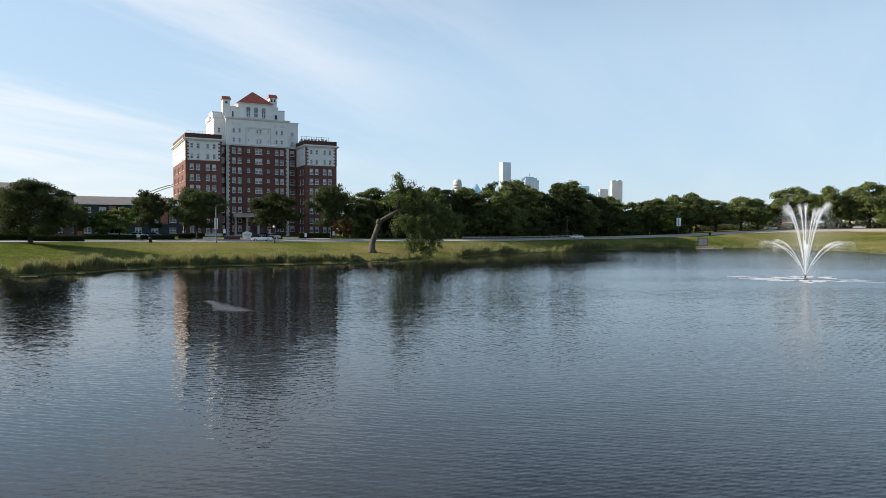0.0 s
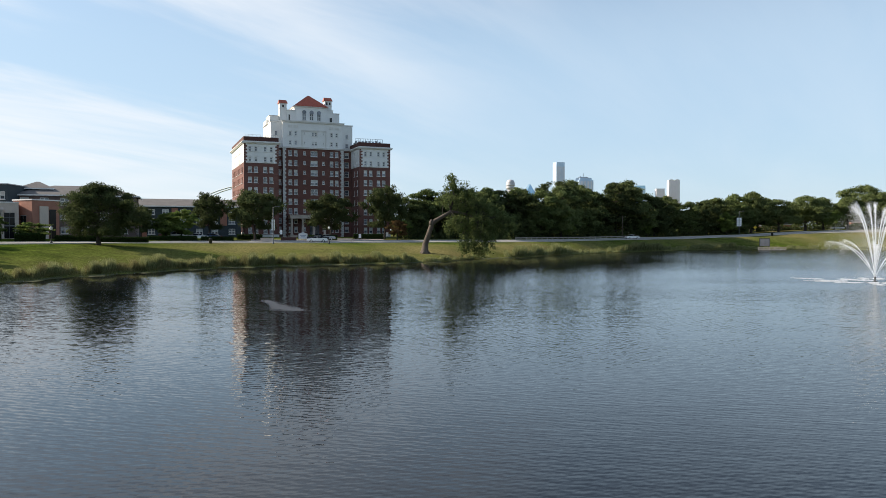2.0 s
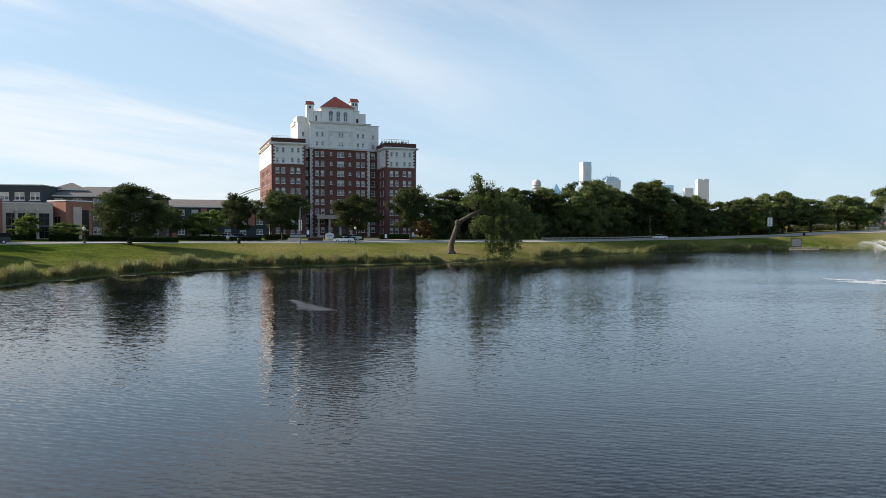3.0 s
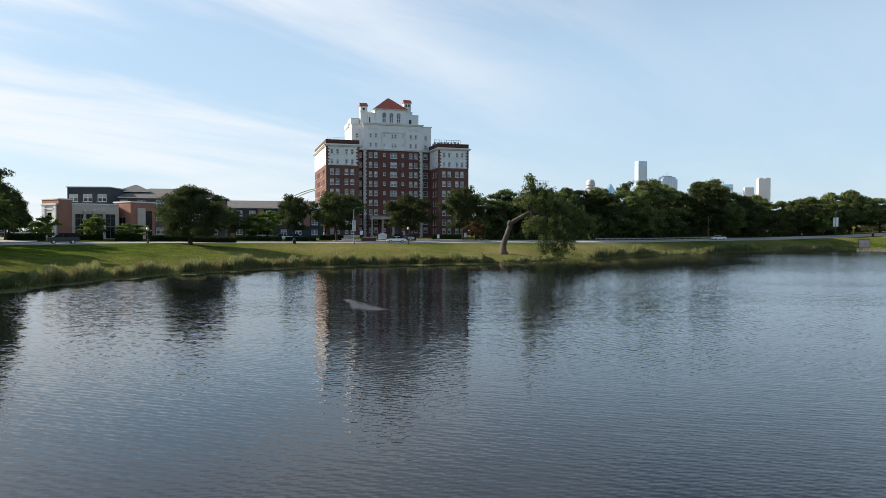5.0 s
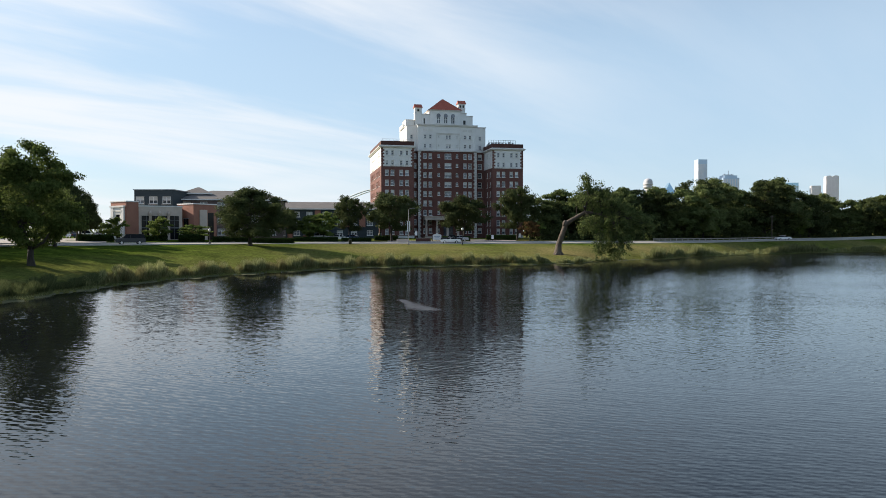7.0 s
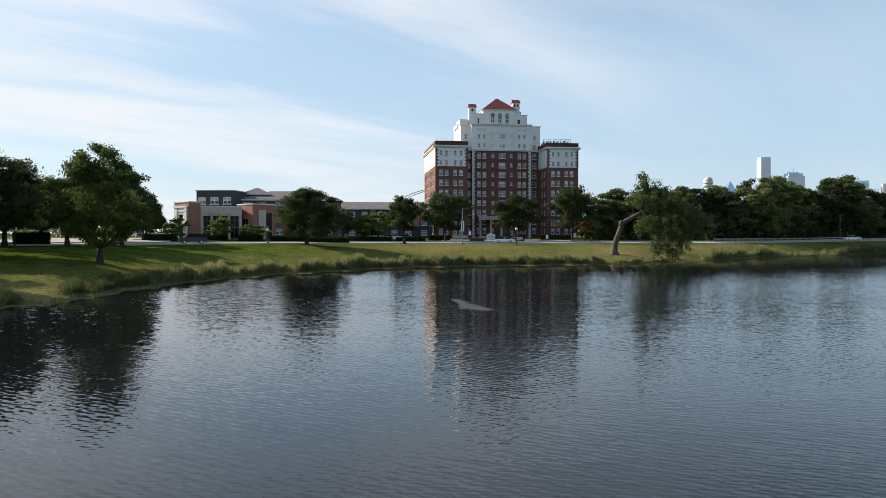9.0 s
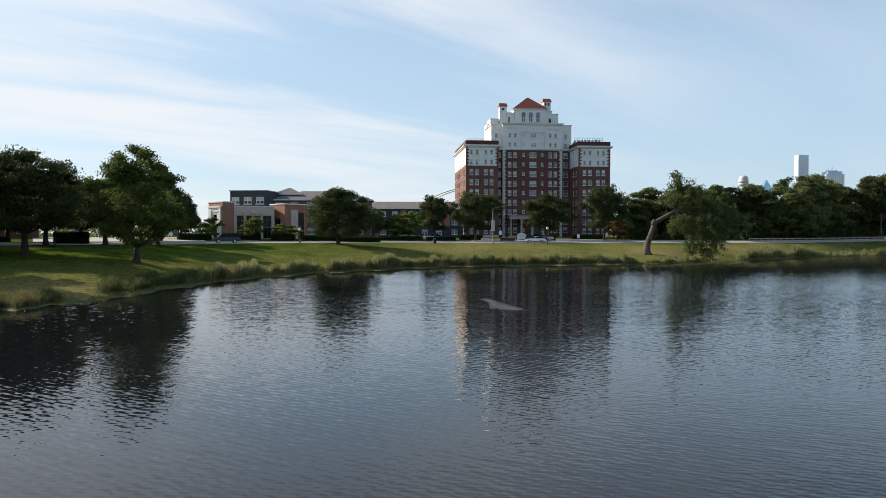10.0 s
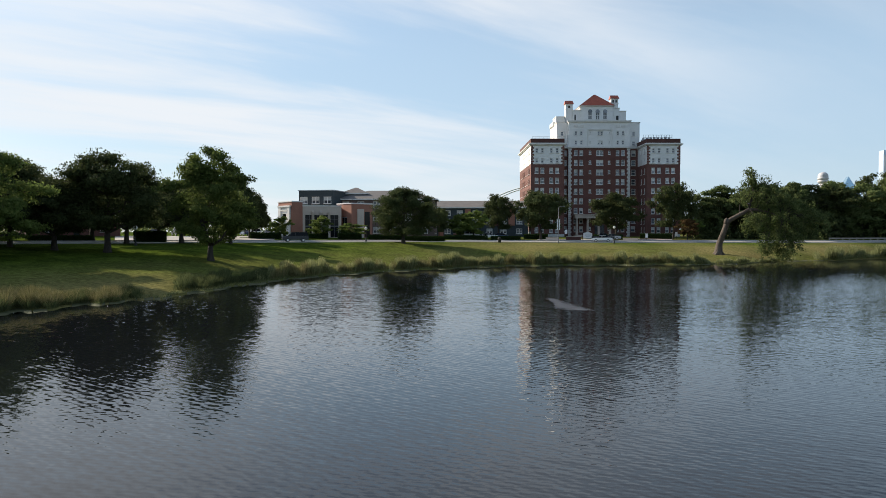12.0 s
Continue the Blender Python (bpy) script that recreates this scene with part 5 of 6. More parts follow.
M_SCUM = material("pale_floating_debris", (0.135, 0.132, 0.072), 0.9, 0.4, 0.9, 5.0, 0.3, colour2=(0.048, 0.060, 0.022), spec=0.1)


def shore_debris():
    rng = np.random.default_rng(5)
    verts, faces = [], []
    azs = np.arange(-66, 2, 0.12)
    for i, az in enumerate(azs):
        x, y, _ = polar(az, shore(az), 0)
        wide = 0.10 + 2.4 * max(0.0, 0.12 + noise.noise((x * 0.15, y * 0.15, 1.0)) + 0.5 * noise.noise((x * 0.9, y * 0.9, 4.0)))
        inner = 0.5 + 1.1 * max(0.0, 0.35 + noise.noise((x * 0.22, y * 0.22, 7.0)) + 0.4 * noise.noise((x * 1.1, y * 1.1, 2.0)))
        verts += [polar(az, shore(az) - wide, 0.012), polar(az, shore(az) + inner, ground_z(az, shore(az) + inner) + 0.03)]
        if i and noise.noise((x * 0.35, y * 0.35, 12.0)) + 0.6 * noise.noise((x * 1.7, y * 1.7, 15.0)) > -0.12:
            faces.append((2 * i - 2, 2 * i, 2 * i + 1, 2 * i - 1))
    ob = raw("shore_debris", verts, [f[::-1] for f in faces], M_SCUM)
    tagged(ob, "pale band of floating plant debris along the bank", "debris", kind="stuff")
    bits = []
    for _ in range(70):
        az = rng.uniform(-64, -4)
        d = shore(az) - rng.uniform(-0.2, 1.0) ** 1 * 1.4
        x, y, _ = polar(az, d, 0)
        s = rng.uniform(0.02, 0.06)
        bits.append(moved((((-s, -s * 0.4, 0), (s, -s * 0.5, 0), (s * 0.8, s * 0.5, 0), (-s, s * 0.4, 0), (0, 0, s * 0.6)), [(0, 1, 4), (1, 2, 4), (2, 3, 4), (3, 0, 4), (3, 2, 1, 0)]), Matrix.Translation((x, y, 0.02 + max(0, ground_z(az, d)))) @ pose(0, 0, 0, 0, 0, rng.uniform(0, 360))))
    v, f = joined(bits)
    ob = raw("floating_litter", v, f, M_FRAME)
    tagged(ob, "small pale litter and sticks by the bank", "litter", kind="stuff")


shore_debris()


def ruffled_patch():
    """A wedge of wind-ruffled water that breaks the reflection."""
    m = material("ruffled_water", (0.05, 0.05, 0.055), 0.42, 0.3, 1.2, 14.0, 0.9, stretch=(0.5, 1, 1), bump_dist=0.03, spec=0.2)
    n, l = m.node_tree.nodes, m.node_tree.links  # broken film: clear water shows between the ruffles
    tex, rr, clear, mixed = n.new("ShaderNodeTexNoise"), n.new("ShaderNodeMapRange"), n.new("ShaderNodeBsdfTransparent"), n.new("ShaderNodeMixShader")
    mp = n.new("ShaderNodeMapping"); mp.inputs["Scale"].default_value = (0.6, 1.2, 1)
    l.new(n["Geometry"].outputs["Position"], mp.inputs[0]); l.new(mp.outputs[0], tex.inputs["Vector"])
    tex.inputs["Scale"].default_value, tex.inputs["Detail"].default_value = 2.2, 6
    thick, held = n.new("ShaderNodeAttribute"), n.new("ShaderNodeMath")  # the film thins out and breaks up at its rim
    thick.attribute_name = "cover"
    l.new(tex.outputs["Fac"], held.inputs[0]); l.new(thick.outputs["Fac"], held.inputs[1])
    for k, v in enumerate((0.75, 1.45, 0.0, 0.95)):
        rr.inputs[k + 1].default_value = v
    l.new(held.outputs[0], rr.inputs[0]); l.new(rr.outputs[0], mixed.inputs[0])
    l.new(clear.outputs[0], mixed.inputs[1]); l.new(n["Principled BSDF"].outputs[0], mixed.inputs[2])
    l.new(mixed.outputs[0], n["Material Output"].inputs["Surface"])
    rng = random.Random(3)
    top = [(-19.1, 59.0), (-18.5, 60.6), (-17.95, 60.2), (-17.2, 57.8), (-16.4, 55.4), (-15.6, 53.2), (-14.9, 51.5), (-14.3, 50.7)]
    low = [(-19.05, 58.4), (-18.5, 57.4), (-18.2, 55.2), (-18.2, 51.2), (-17.4, 50.6), (-16.4, 50.4), (-15.4, 50.3), (-14.3, 50.4)]
    verts, faces, cover, wide, deep = [], [], [], 29, 9
    for i in range(wide):
        q = 7 * i / (wide - 1)
        a, b = [(np.interp(q, range(8), [p[0] for p in e]), np.interp(q, range(8), [p[1] for p in e])) for e in (low, top)]
        for j in range(deep):
            f = j / (deep - 1)
            verts.append(polar(a[0] + (b[0] - a[0]) * f + rng.uniform(-0.02, 0.02), a[1] + (b[1] - a[1]) * f + rng.uniform(-0.12, 0.12), 0.008))
            cover.append(math.sin(math.pi * f) ** 0.7 * min(1.0, i / 5, (wide - 1 - i) / 8))
            if i and j:
                faces.append(((i - 1) * deep + j - 1, i * deep + j - 1, i * deep + j, (i - 1) * deep + j))
    ob = raw("water_ruffle", verts, faces, m)
    ob.data.attributes.new("cover", "FLOAT", "POINT").data.foreach_set("value", cover)
    tagged(ob, "grey wedge of wind-ruffled water on the lake", "water", kind="structure")


ruffled_patch()


# ---- the leaning dead-topped tree by the water ----
def leaning_tree():
    rng = np.random.default_rng(77)
    az, d = -5.75, 147.0
    x, y, z = polar(az, d)
    t = thing("leaning_tree", Matrix.Translation((x, y, z)) @ pose(0, 0, 0, 0, 0, -az), "bent bleached trunk with green boughs drooping to the water", "tree")
    trunk = [(0.1, 0, -0.3), (-0.05, 0, 0.5), (0.1, 0.1, 2.0), (0.7, 0.0, 3.8), (1.25, -0.1, 5.4), (1.5, -0.1, 6.25), (2.2, 0.0, 6.75), (3.6, 0.1, 7.6), (5.4, 0.1, 8.65), (7.0, 0.3, 8.5), (8.8, 0.4, 8.1), (11.0, 0.4, 7.0)]
    radii = [1.10, 0.78, 0.60, 0.52, 0.50, 0.52, 0.44, 0.38, 0.33, 0.25, 0.18, 0.08]
    parts = [tube_rings(trunk, radii, 12)]
    for k in range(6):
        w = k * 1.05
        parts.append(tube_rings([(0.2 * math.cos(w), 0.2 * math.sin(w), 0.6), (0.8 * math.cos(w), 0.8 * math.sin(w), 0.05), (1.3 * math.cos(w), 1.3 * math.sin(w), -0.3)], [0.42, 0.30, 0.12], 7))
    parts.append(tube_rings([(1.4, -0.1, 5.9), (1.35, -0.1, 6.6), (1.5, -0.1, 6.95)], [0.58, 0.46, 0.26], 9))
    raw("trunk", *joined(parts), M_DEADWOOD, t, smooth=True)
    lobes = [(5.6, 15.6, 0.55), (5.9, 14.6, 0.8), (5.4, 13.4, 1.1), (6.6, 13.2, 1.1), (4.6, 11.6, 1.3), (6.2, 11.8, 1.5), (7.8, 12.4, 1.4), (9.0, 13.0, 1.0), (8.4, 10.8, 1.6), (10.2, 11.3, 1.3), (6.9, 9.9, 1.4),
             (9.6, 9.3, 1.6), (11.4, 9.6, 1.3), (12.2, 7.9, 1.5), (6.2, 6.6, 1.0), (7.6, 6.4, 1.3), (9.3, 6.9, 1.5), (10.9, 6.2, 1.5), (12.6, 5.7, 1.3), (8.0, 4.4, 1.2), (8.3, 2.6, 0.95), (8.2, 1.2, 0.75), (10.3, 4.2, 1.1),
             (11.6, 3.6, 1.5), (12.6, 3.6, 1.3), (10.8, 1.8, 1.1), (12.0, 1.5, 1.2), (13.2, 2.2, 1.0), (13.6, 5.6, 0.9), (14.2, 3.9, 0.7), (11.4, 0.5, 0.8), (5.2, 5.6, 0.6), (3.9, 10.9, 0.8)]
    lobes += [(13.2, 9.3, 1.3), (14.6, 9.0, 1.1), (14.4, 7.4, 1.4), (16.0, 7.0, 1.3), (17.4, 6.4, 1.1), (15.4, 5.6, 1.0), (16.8, 5.0, 0.8), (18.6, 5.6, 0.6)]
    pos, out, twigs = [], [], []
    for lx, lz, r in lobes:
        c = np.array([lx, rng.uniform(-1.6, 1.6), lz])
        k = min(range(7, 12), key=lambda i: abs(trunk[i][0] - lx))
        path = bent(trunk[k], tuple(c), rng, 0.06)
        twigs.append(tube_rings(path, [0.12, 0.09, 0.06, 0.045, 0.02], 5))
        hang = max(0.0, min(1.0, (9 - lz) / 5))  # the lower boughs droop
        for _ in range(int(5 + 6 * r)):
            p = c + rng.normal(size=3) * r * np.array([0.74, 0.8, 0.62 + 0.35 * hang])
            way = p - c + np.array([0, 0, 0.25 - 1.1 * hang]) * r
            way /= np.linalg.norm(way) + 1e-9
            twigs.append(tube_rings([tuple(c), tuple((c + p) / 2 + (0, 0, 0.1)), tuple(p)], [0.035, 0.025, 0.01], 4))
            m = int(46 * rng.uniform(0.6, 1.3))
            o = rng.normal(size=(m, 3)) * 0.30
            o += way * rng.uniform(-0.7, 0.9, (m, 1)) * (0.55 + 0.35 * hang)
            pos.append(p + o)
            out.append(o + 0.4 * rng.normal(size=(m, 3)) + np.array([0, 0, 0.2]))
    pos, out = np.concatenate(pos), np.concatenate(out)
    pos[:, 2] = np.maximum(pos[:, 2], -0.9)
    out /= np.linalg.norm(out, axis=1, keepdims=True) + 1e-9
    quads = [leaf_cloud(pos, out, 0.17, rng, droop=0.6)]
    raw("bough", *joined(twigs), M_BARK, t, "dark boughs")
    leaves("crown", np.concatenate(quads), M_LEAF_WILLOW, t)


leaning_tree()


# ---- lamps, signs, low walls ----
M_GLOBE = material("white_lamp_globe", (0.78, 0.77, 0.72), 0.35, 0.05, 2, 10, 0.0)
M_BANNER = material("white_banner_cloth", (0.86, 0.86, 0.86), 0.8, 0.06, 1.5, 12, 0.1)
M_YELLOW = material("yellow_sign_paint", (0.75, 0.50, 0.03), 0.5, 0.1, 2, 10, 0.0)
M_NOTICE = material("weathered_grey_board", (0.13, 0.14, 0.16), 0.7, 0.3, 0.8, 6, 0.1)
M_GREYBLUE = material("grey_blue_bar", (0.30, 0.36, 0.44), 0.8, 0.1, 2, 10, 0.0)


def street_lamp(az, d, tall, banner, arm, wide, label):
    x, y, z = polar(az, d)
    t = thing("street_lamp", Matrix.Translation((x, y, z)) @ pose(0, 0, 0, 0, 0, -az), label, "lamp")
    raw("pole", *lathe([(0.17, -0.3), (0.17, 0.25), (0.10, 0.4), (0.085, tall * 0.5), (0.07, tall - 0.3)], 10), M_POLE, t, smooth=True)
    pts = [(0, 0, tall - 0.35), (0.08 * arm, 0, tall - 0.05), (0.45 * arm, 0, tall + 0.12), (arm, 0, tall + 0.16)]
    raw("arm", *tube_rings(pts, [0.06, 0.05, 0.045, 0.04], 8), M_POLE, t, smooth=True)
    a0, a1 = sorted((arm * 0.85, arm * 1.45))
    part("lamp_head", box(a0, a1, -0.14, 0.14, tall + 0.06, tall + 0.24, 0.05), M_POLE, t)
    z1, z0 = banner
    for s in (-1, 1):
        b = part("banner", box(min(s * 0.1, s * wide), max(s * 0.1, s * wide), -0.012, 0.012, z0, z1), M_BANNER, t, "white hanging banner")
        blocks("printed_bar", [(min(s * 0.15, s * (wide - 0.05)), max(s * 0.15, s * (wide - 0.05)), -0.02, -0.013, z0 + k * (z1 - z0) / 5, z0 + k * (z1 - z0) / 5 + 0.06) for k in (1, 3.6)], M_GREYBLUE, b)
        blocks("bracket", [(min(0, s * (wide + 0.04)), max(0, s * (wide + 0.04)), -0.02, 0.02, z0 - 0.03, z0), (min(0, s * (wide + 0.04)), max(0, s * (wide + 0.04)), -0.02, 0.02, z1, z1 + 0.03)], M_METAL, t)


def lantern(az, d, tall, label):
    x, y, z = polar(az, d)
    t = thing("lantern_post", Matrix.Translation((x, y, z)), label, "lamp", "lantern posts on the lawn")
    raw("pole", *lathe([(0.22, -0.2), (0.22, 0.2), (0.14, 0.4), (0.07, 0.7), (0.06, tall - 0.75), (0.14, tall - 0.7), (0.16, tall - 0.62)], 10), M_DARKMETAL, t, smooth=True)
    raw("globe", *lathe([(0.10, tall - 0.62), (0.24, tall - 0.5), (0.29, tall - 0.32), (0.22, tall - 0.12), (0.06, tall)], 14), M_GLOBE, t, "white glass globe", smooth=True)
    raw("finial", *lathe([(0.12, tall - 0.02), (0.04, tall + 0.08), (0.01, tall + 0.2)], 8), M_DARKMETAL, t)


street_lamp(-17.8, 157.2, 7.9, (5.2, 2.9), 0.95, 0.34, "grey street lamp with white banners beside the road")
street_lamp(18.45, 298, 9.2, (6.8, 3.5), 1.2, 0.85, "grey street lamp with white banners on the far roadside")
lantern(-13.45, 160.5, 3.9, "black lantern post with a white globe by the kerb")
lantern(-50.6, 112.0, 2.9, "black lantern post with a white globe on the lawn")
lantern(-33.3, 140, 3.0, "black lantern post with a white globe beside the oak")


def roadside_things():
    def frame_at(az, d, z=None):
        x, y, z = polar(az, d, z)
        return Matrix.Translation((x, y, z)) @ pose(0, 0, 0, 0, 0, -az)

    t = thing("monument_sign", frame_at(-15.5, 178), "white monument sign with a gabled top before the tower", "sign")
    bm = box(-1.1, 1.1, -0.15, 0.15, 0.35, 1.6, 0.03)
    part("panel", bm, M_WHITE, t)
    bm = bmesh.new()
    q = [bm.verts.new(p) for p in ((-1.15, -0.16, 1.6), (1.15, -0.16, 1.6), (0, -0.16, 2.05), (-1.15, 0.16, 1.6), (1.15, 0.16, 1.6), (0, 0.16, 2.05))]
    for i in ((0, 1, 2), (3, 5, 4), (0, 2, 5, 3), (1, 4, 5, 2), (0, 3, 4, 1)):
        bm.faces.new([q[k] for k in i])
    part("gable", bm, M_WHITE, t)
    blocks("printed_bar", [(-0.7, 0.7, -0.17, -0.152, 1.15, 1.28), (-0.5, 0.5, -0.17, -0.152, 0.85, 0.95)], M_GREYBLUE, t)
    blocks("post", [(-1.3, -1.1, -0.2, 0.2, -0.3, 1.75), (1.1, 1.3, -0.2, 0.2, -0.3, 1.75)], M_BRICK_DARK, t, "dark brick posts", bevel=0.02)
    for az, d, w, h, mat, label, name in ((-18.3, 168.5, 2.8, 0.75, M_SANDSTONE, "low pale stone wall by the drive", "low_wall"), (-12.2, 176, 3.6, 0.55, M_SANDSTONE, "low pale stone wall by the drive", "low_wall"),
                                          (-16.6, 173, 3.6, 0.9, M_BRICK_DARK, "low dark brick wall before the tower", "brick_wall"), (-25.6, 180, 4.0, 1.1, M_ORANGE, "low orange brick screen wall", "brick_wall")):
        t = thing(name, frame_at(az, d), label, "wall", "low walls by the road")
        part("wall_body", box(-w / 2, w / 2, -0.15, 0.15, -0.4, h, 0.02), mat, t)
        part("coping", box(-w / 2 - 0.06, w / 2 + 0.06, -0.2, 0.2, h, h + 0.1, 0.02), M_SANDSTONE, t)
    for az, d, tall in ((-17.2, 172, 2.6), (-8.8, 190, 1.9), (-11.0, 182, 1.6)):
        t = thing("notice_post", frame_at(az, d), "small white notice on a post by the drive", "sign", "notice posts")
        part("post", box(-0.05, 0.05, -0.04, 0.04, -0.2, tall), M_DARKMETAL, t)
        part("plate", box(-0.3, 0.3, -0.06, -0.042, tall - 1.0, tall), M_BANNER, t)
    # added white slab on posts, standing for the flank's sunlit stone base
    t = thing("white_canopy", Matrix.Translation(polar(-21.7, 205, 4.3)) @ pose(0, 0, 0, 0, 0, 27.3), "added white slab standing for the flank's sunlit stone base", "canopy")
    part("deck", box(-4.0, 1.0, 0, 8, 2.1, 2.5, 0.05), M_WHITE, t)
    blocks("post", [(u, u + 0.25, 0.1, 0.35, -0.6, 2.1) for u in (-3.8, -1.5, 0.6)], M_WHITE, t)
    # low timber rail beyond the road
    for k in range(23):
        az = 1.6 + k * 0.42
        d = road(az) + 11
        t = thing("guard_rail", frame_at(az, d), "low weathered timber guard rail on short posts", "rail", "guard rails beyond the road")
        w = (road(az) + 11) * radians(0.42)
        part("post", box(-0.12, 0.12, -0.1, 0.1, -0.4, 0.75, 0.02), M_PALEWOOD, t)
        part("beam", box(-w * 0.1, w * 0.92, -0.16, -0.102, 0.45, 0.72, 0.015), M_PALEWOOD, t)
    t = thing("utility_pole", frame_at(9.95, road(9.95) + 12), "thin weathered timber utility pole", "pole")
    raw("pole", *lathe([(0.16, -0.5), (0.14, 3.5), (0.11, 7.5)], 10), M_DEADWOOD, t, smooth=True)
    part("cross_arm", box(-0.7, 0.7, -0.06, 0.06, 6.9, 7.05), M_DEADWOOD, t)
    # board and fishing dock on the far bank
    t = thing("information_board", frame_at(20.2, 261, 0.2), "large grey notice board on posts over the dock", "sign")
    part("board", box(-1.5, 1.5, -0.06, 0.06, 1.0, 3.5, 0.03), M_NOTICE, t)
    part("board_frame", boxes([(-1.6, 1.6, -0.09, 0.09, 3.5, 3.62), (-1.6, 1.6, -0.09, 0.09, 0.88, 1.0), (-1.62, -1.5, -0.09, 0.09, 1.0, 3.5), (1.5, 1.62, -0.09, 0.09, 1.0, 3.5)]), M_DARKMETAL, t)
    blocks("post", [(-1.35, -1.15, -0.1, 0.1, -1.0, 0.88), (1.15, 1.35, -0.1, 0.1, -1.0, 0.88)], M_DEADWOOD, t)
    t = thing("fishing_dock", frame_at(20.7, 256, 0.0), "weathered timber fishing dock with a low rail", "dock")
    deck = part("deck", box(-4.2, 4.2, -1.4, 2.5, 0.1, 0.25), M_PALEWOOD, t)
    for k in range(6):
        u = -4.1 + k * 1.64
        part("post", box(u - 0.1, u + 0.1, -1.5, -1.3, -1.4, 0.95), M_PALEWOOD, t)
    for zz in (0.45, 0.8):
        part("rail", box(-4.2, 4.2, -1.56, -1.502, zz, zz + 0.12), M_PALEWOOD, t)
    t = thing("warning_sign", frame_at(19.55, road(19.55) + 10.5), "yellow diamond warning sign on a post", "sign")
    part("post", box(-0.05, 0.05, -0.04, 0.04, -0.3, 2.4), M_METAL, t)
    bm = box(-0.5, 0.5, -0.02, 0.02, -0.5, 0.5, 0.01)
    bmesh.ops.rotate(bm, matrix=Matrix.Rotation(radians(45), 3, "Y"), verts=bm.verts)
    bmesh.ops.translate(bm, vec=(0, -0.065, 2.6), verts=bm.verts)
    part("plate", bm, M_YELLOW, t)
    part("lower_plate", box(-0.3, 0.3, -0.085, -0.045, 1.3, 1.7), M_YELLOW, t)
    t = thing("litter_bin", frame_at(20.7, road(20.7) - 4), "dark round litter bin on the bank", "bin")
    raw("body", *lathe([(0.36, -0.2), (0.4, 1.0), (0.44, 1.02), (0.44, 1.08)], 14), M_DARKMETAL, t, smooth=True)
    raw("lid", *lathe([(0.42, 1.08), (0.3, 1.3), (0.1, 1.38)], 14), M_DARKMETAL, t, smooth=True)
    t = thing("litter_bin", frame_at(-22.5, 152.6), "dark litter bin on the roadside lawn", "bin")
    raw("body", *lathe([(0.3, -0.2), (0.33, 0.85), (0.37, 0.9)], 14), M_DARKMETAL, t, smooth=True)
    raw("lid", *lathe([(0.36, 0.9), (0.26, 1.06), (0.08, 1.1)], 14), M_DARKMETAL, t, smooth=True)


roadside_things()


# ---- hedges ----
def hedge(az, d, length, depth, high, label, seed, mat=None):
    rng = np.random.default_rng(seed)
    x, y, z = polar(az, d)
    t = thing("hedge", Matrix.Translation((x, y, z)) @ pose(0, 0, 0, 0, 0, -az), label, "hedge", "hedges by the road")
    bm = box(-length / 2 + 0.15, length / 2 - 0.15, -depth / 2 + 0.15, depth / 2 - 0.15, -0.2, high - 0.2)
    part("woody_core", bm, M_BARK, t)
    n = int(260 * (length * high * 2 + length * depth))
    n = min(n, 9000)
    p = np.stack([rng.uniform(-length / 2, length / 2, n), rng.uniform(-depth / 2, depth / 2, n), rng.uniform(0.0, high, n)], 1)
    face = rng.random(n)
    p[face < 0.5, 1] = -depth / 2 + rng.normal(0, 0.06, (face < 0.5).sum())
    top = face > 0.62
    p[top, 2] = high + rng.normal(0, 0.09, top.sum())
    nn = rng.normal(size=(n, 3)) * 0.5 + np.array([0, -0.5, 0.6])
    nn /= np.linalg.norm(nn, axis=1, keepdims=True)
    leaves("foliage", leaf_cloud(p, nn, 0.11, rng), mat or M_HEDGE, t)


for i, (az, d, ln, dp, hi) in enumerate(((-28.6, 152, 9, 1.2, 0.9), (-31.6, 153, 8, 1.2, 1.0), (-25.2, 166, 10, 1.0, 0.9), (-22.0, 168, 7, 1.0, 0.9), (-34.6, 152, 5, 1.6, 1.3), (-37.6, 156, 7, 1.2, 0.9), (-19.6, 180, 6, 1.4, 1.1),
                                         (-14.2, 184, 9, 1.2, 1.0), (-10.3, 192, 8, 1.4, 1.2), (-41.2, 150, 6, 2.5, 1.1), (-49.6, 126, 5, 2, 1.6), (-55.5, 128, 9, 1.2, 0.7))):
    hedge(az, d, ln, dp, hi, "low clipped dark green hedge beyond the road", 100 + i)


def understory():
    """Shrubs and shade below the woods, too many to count."""
    rng = np.random.default_rng(8)
    n = 28000
    az = rng.uniform(-8, 44, n)
    r = np.array([road(a) for a in az])
    deep = az > 18.5  # by the far road the shrubs stand back behind the park trees
    d = r + np.where(deep, 43, 19) + rng.uniform(0, 1, n) * np.where(deep, 8, 16)
    hmax = np.where(deep, 0.55, 1.0) * (3.0 + 2.0 * np.sin(az * 3.1) + 1.2 * np.sin(az * 9.7 + 1)) + np.where(deep, 1.6, 0)
    z = np.array([ground_z(a, q) for a, q in zip(az, d)]) + rng.uniform(0, 1, n) ** 1.2 * np.clip(hmax, 1.4, 6)
    p = np.stack([d * np.sin(np.radians(az)), d * np.cos(np.radians(az)), z], 1)
    nn = rng.normal(size=(n, 3))
    nn /= np.linalg.norm(nn, axis=1, keepdims=True)
    ob = leaves("undergrowth", leaf_cloud(p, nn, 0.42, rng), M_LEAF_OAK, None)
    tagged(ob, "dark shrubs and undergrowth below the woodland trees", "undergrowth", kind="stuff")


understory()


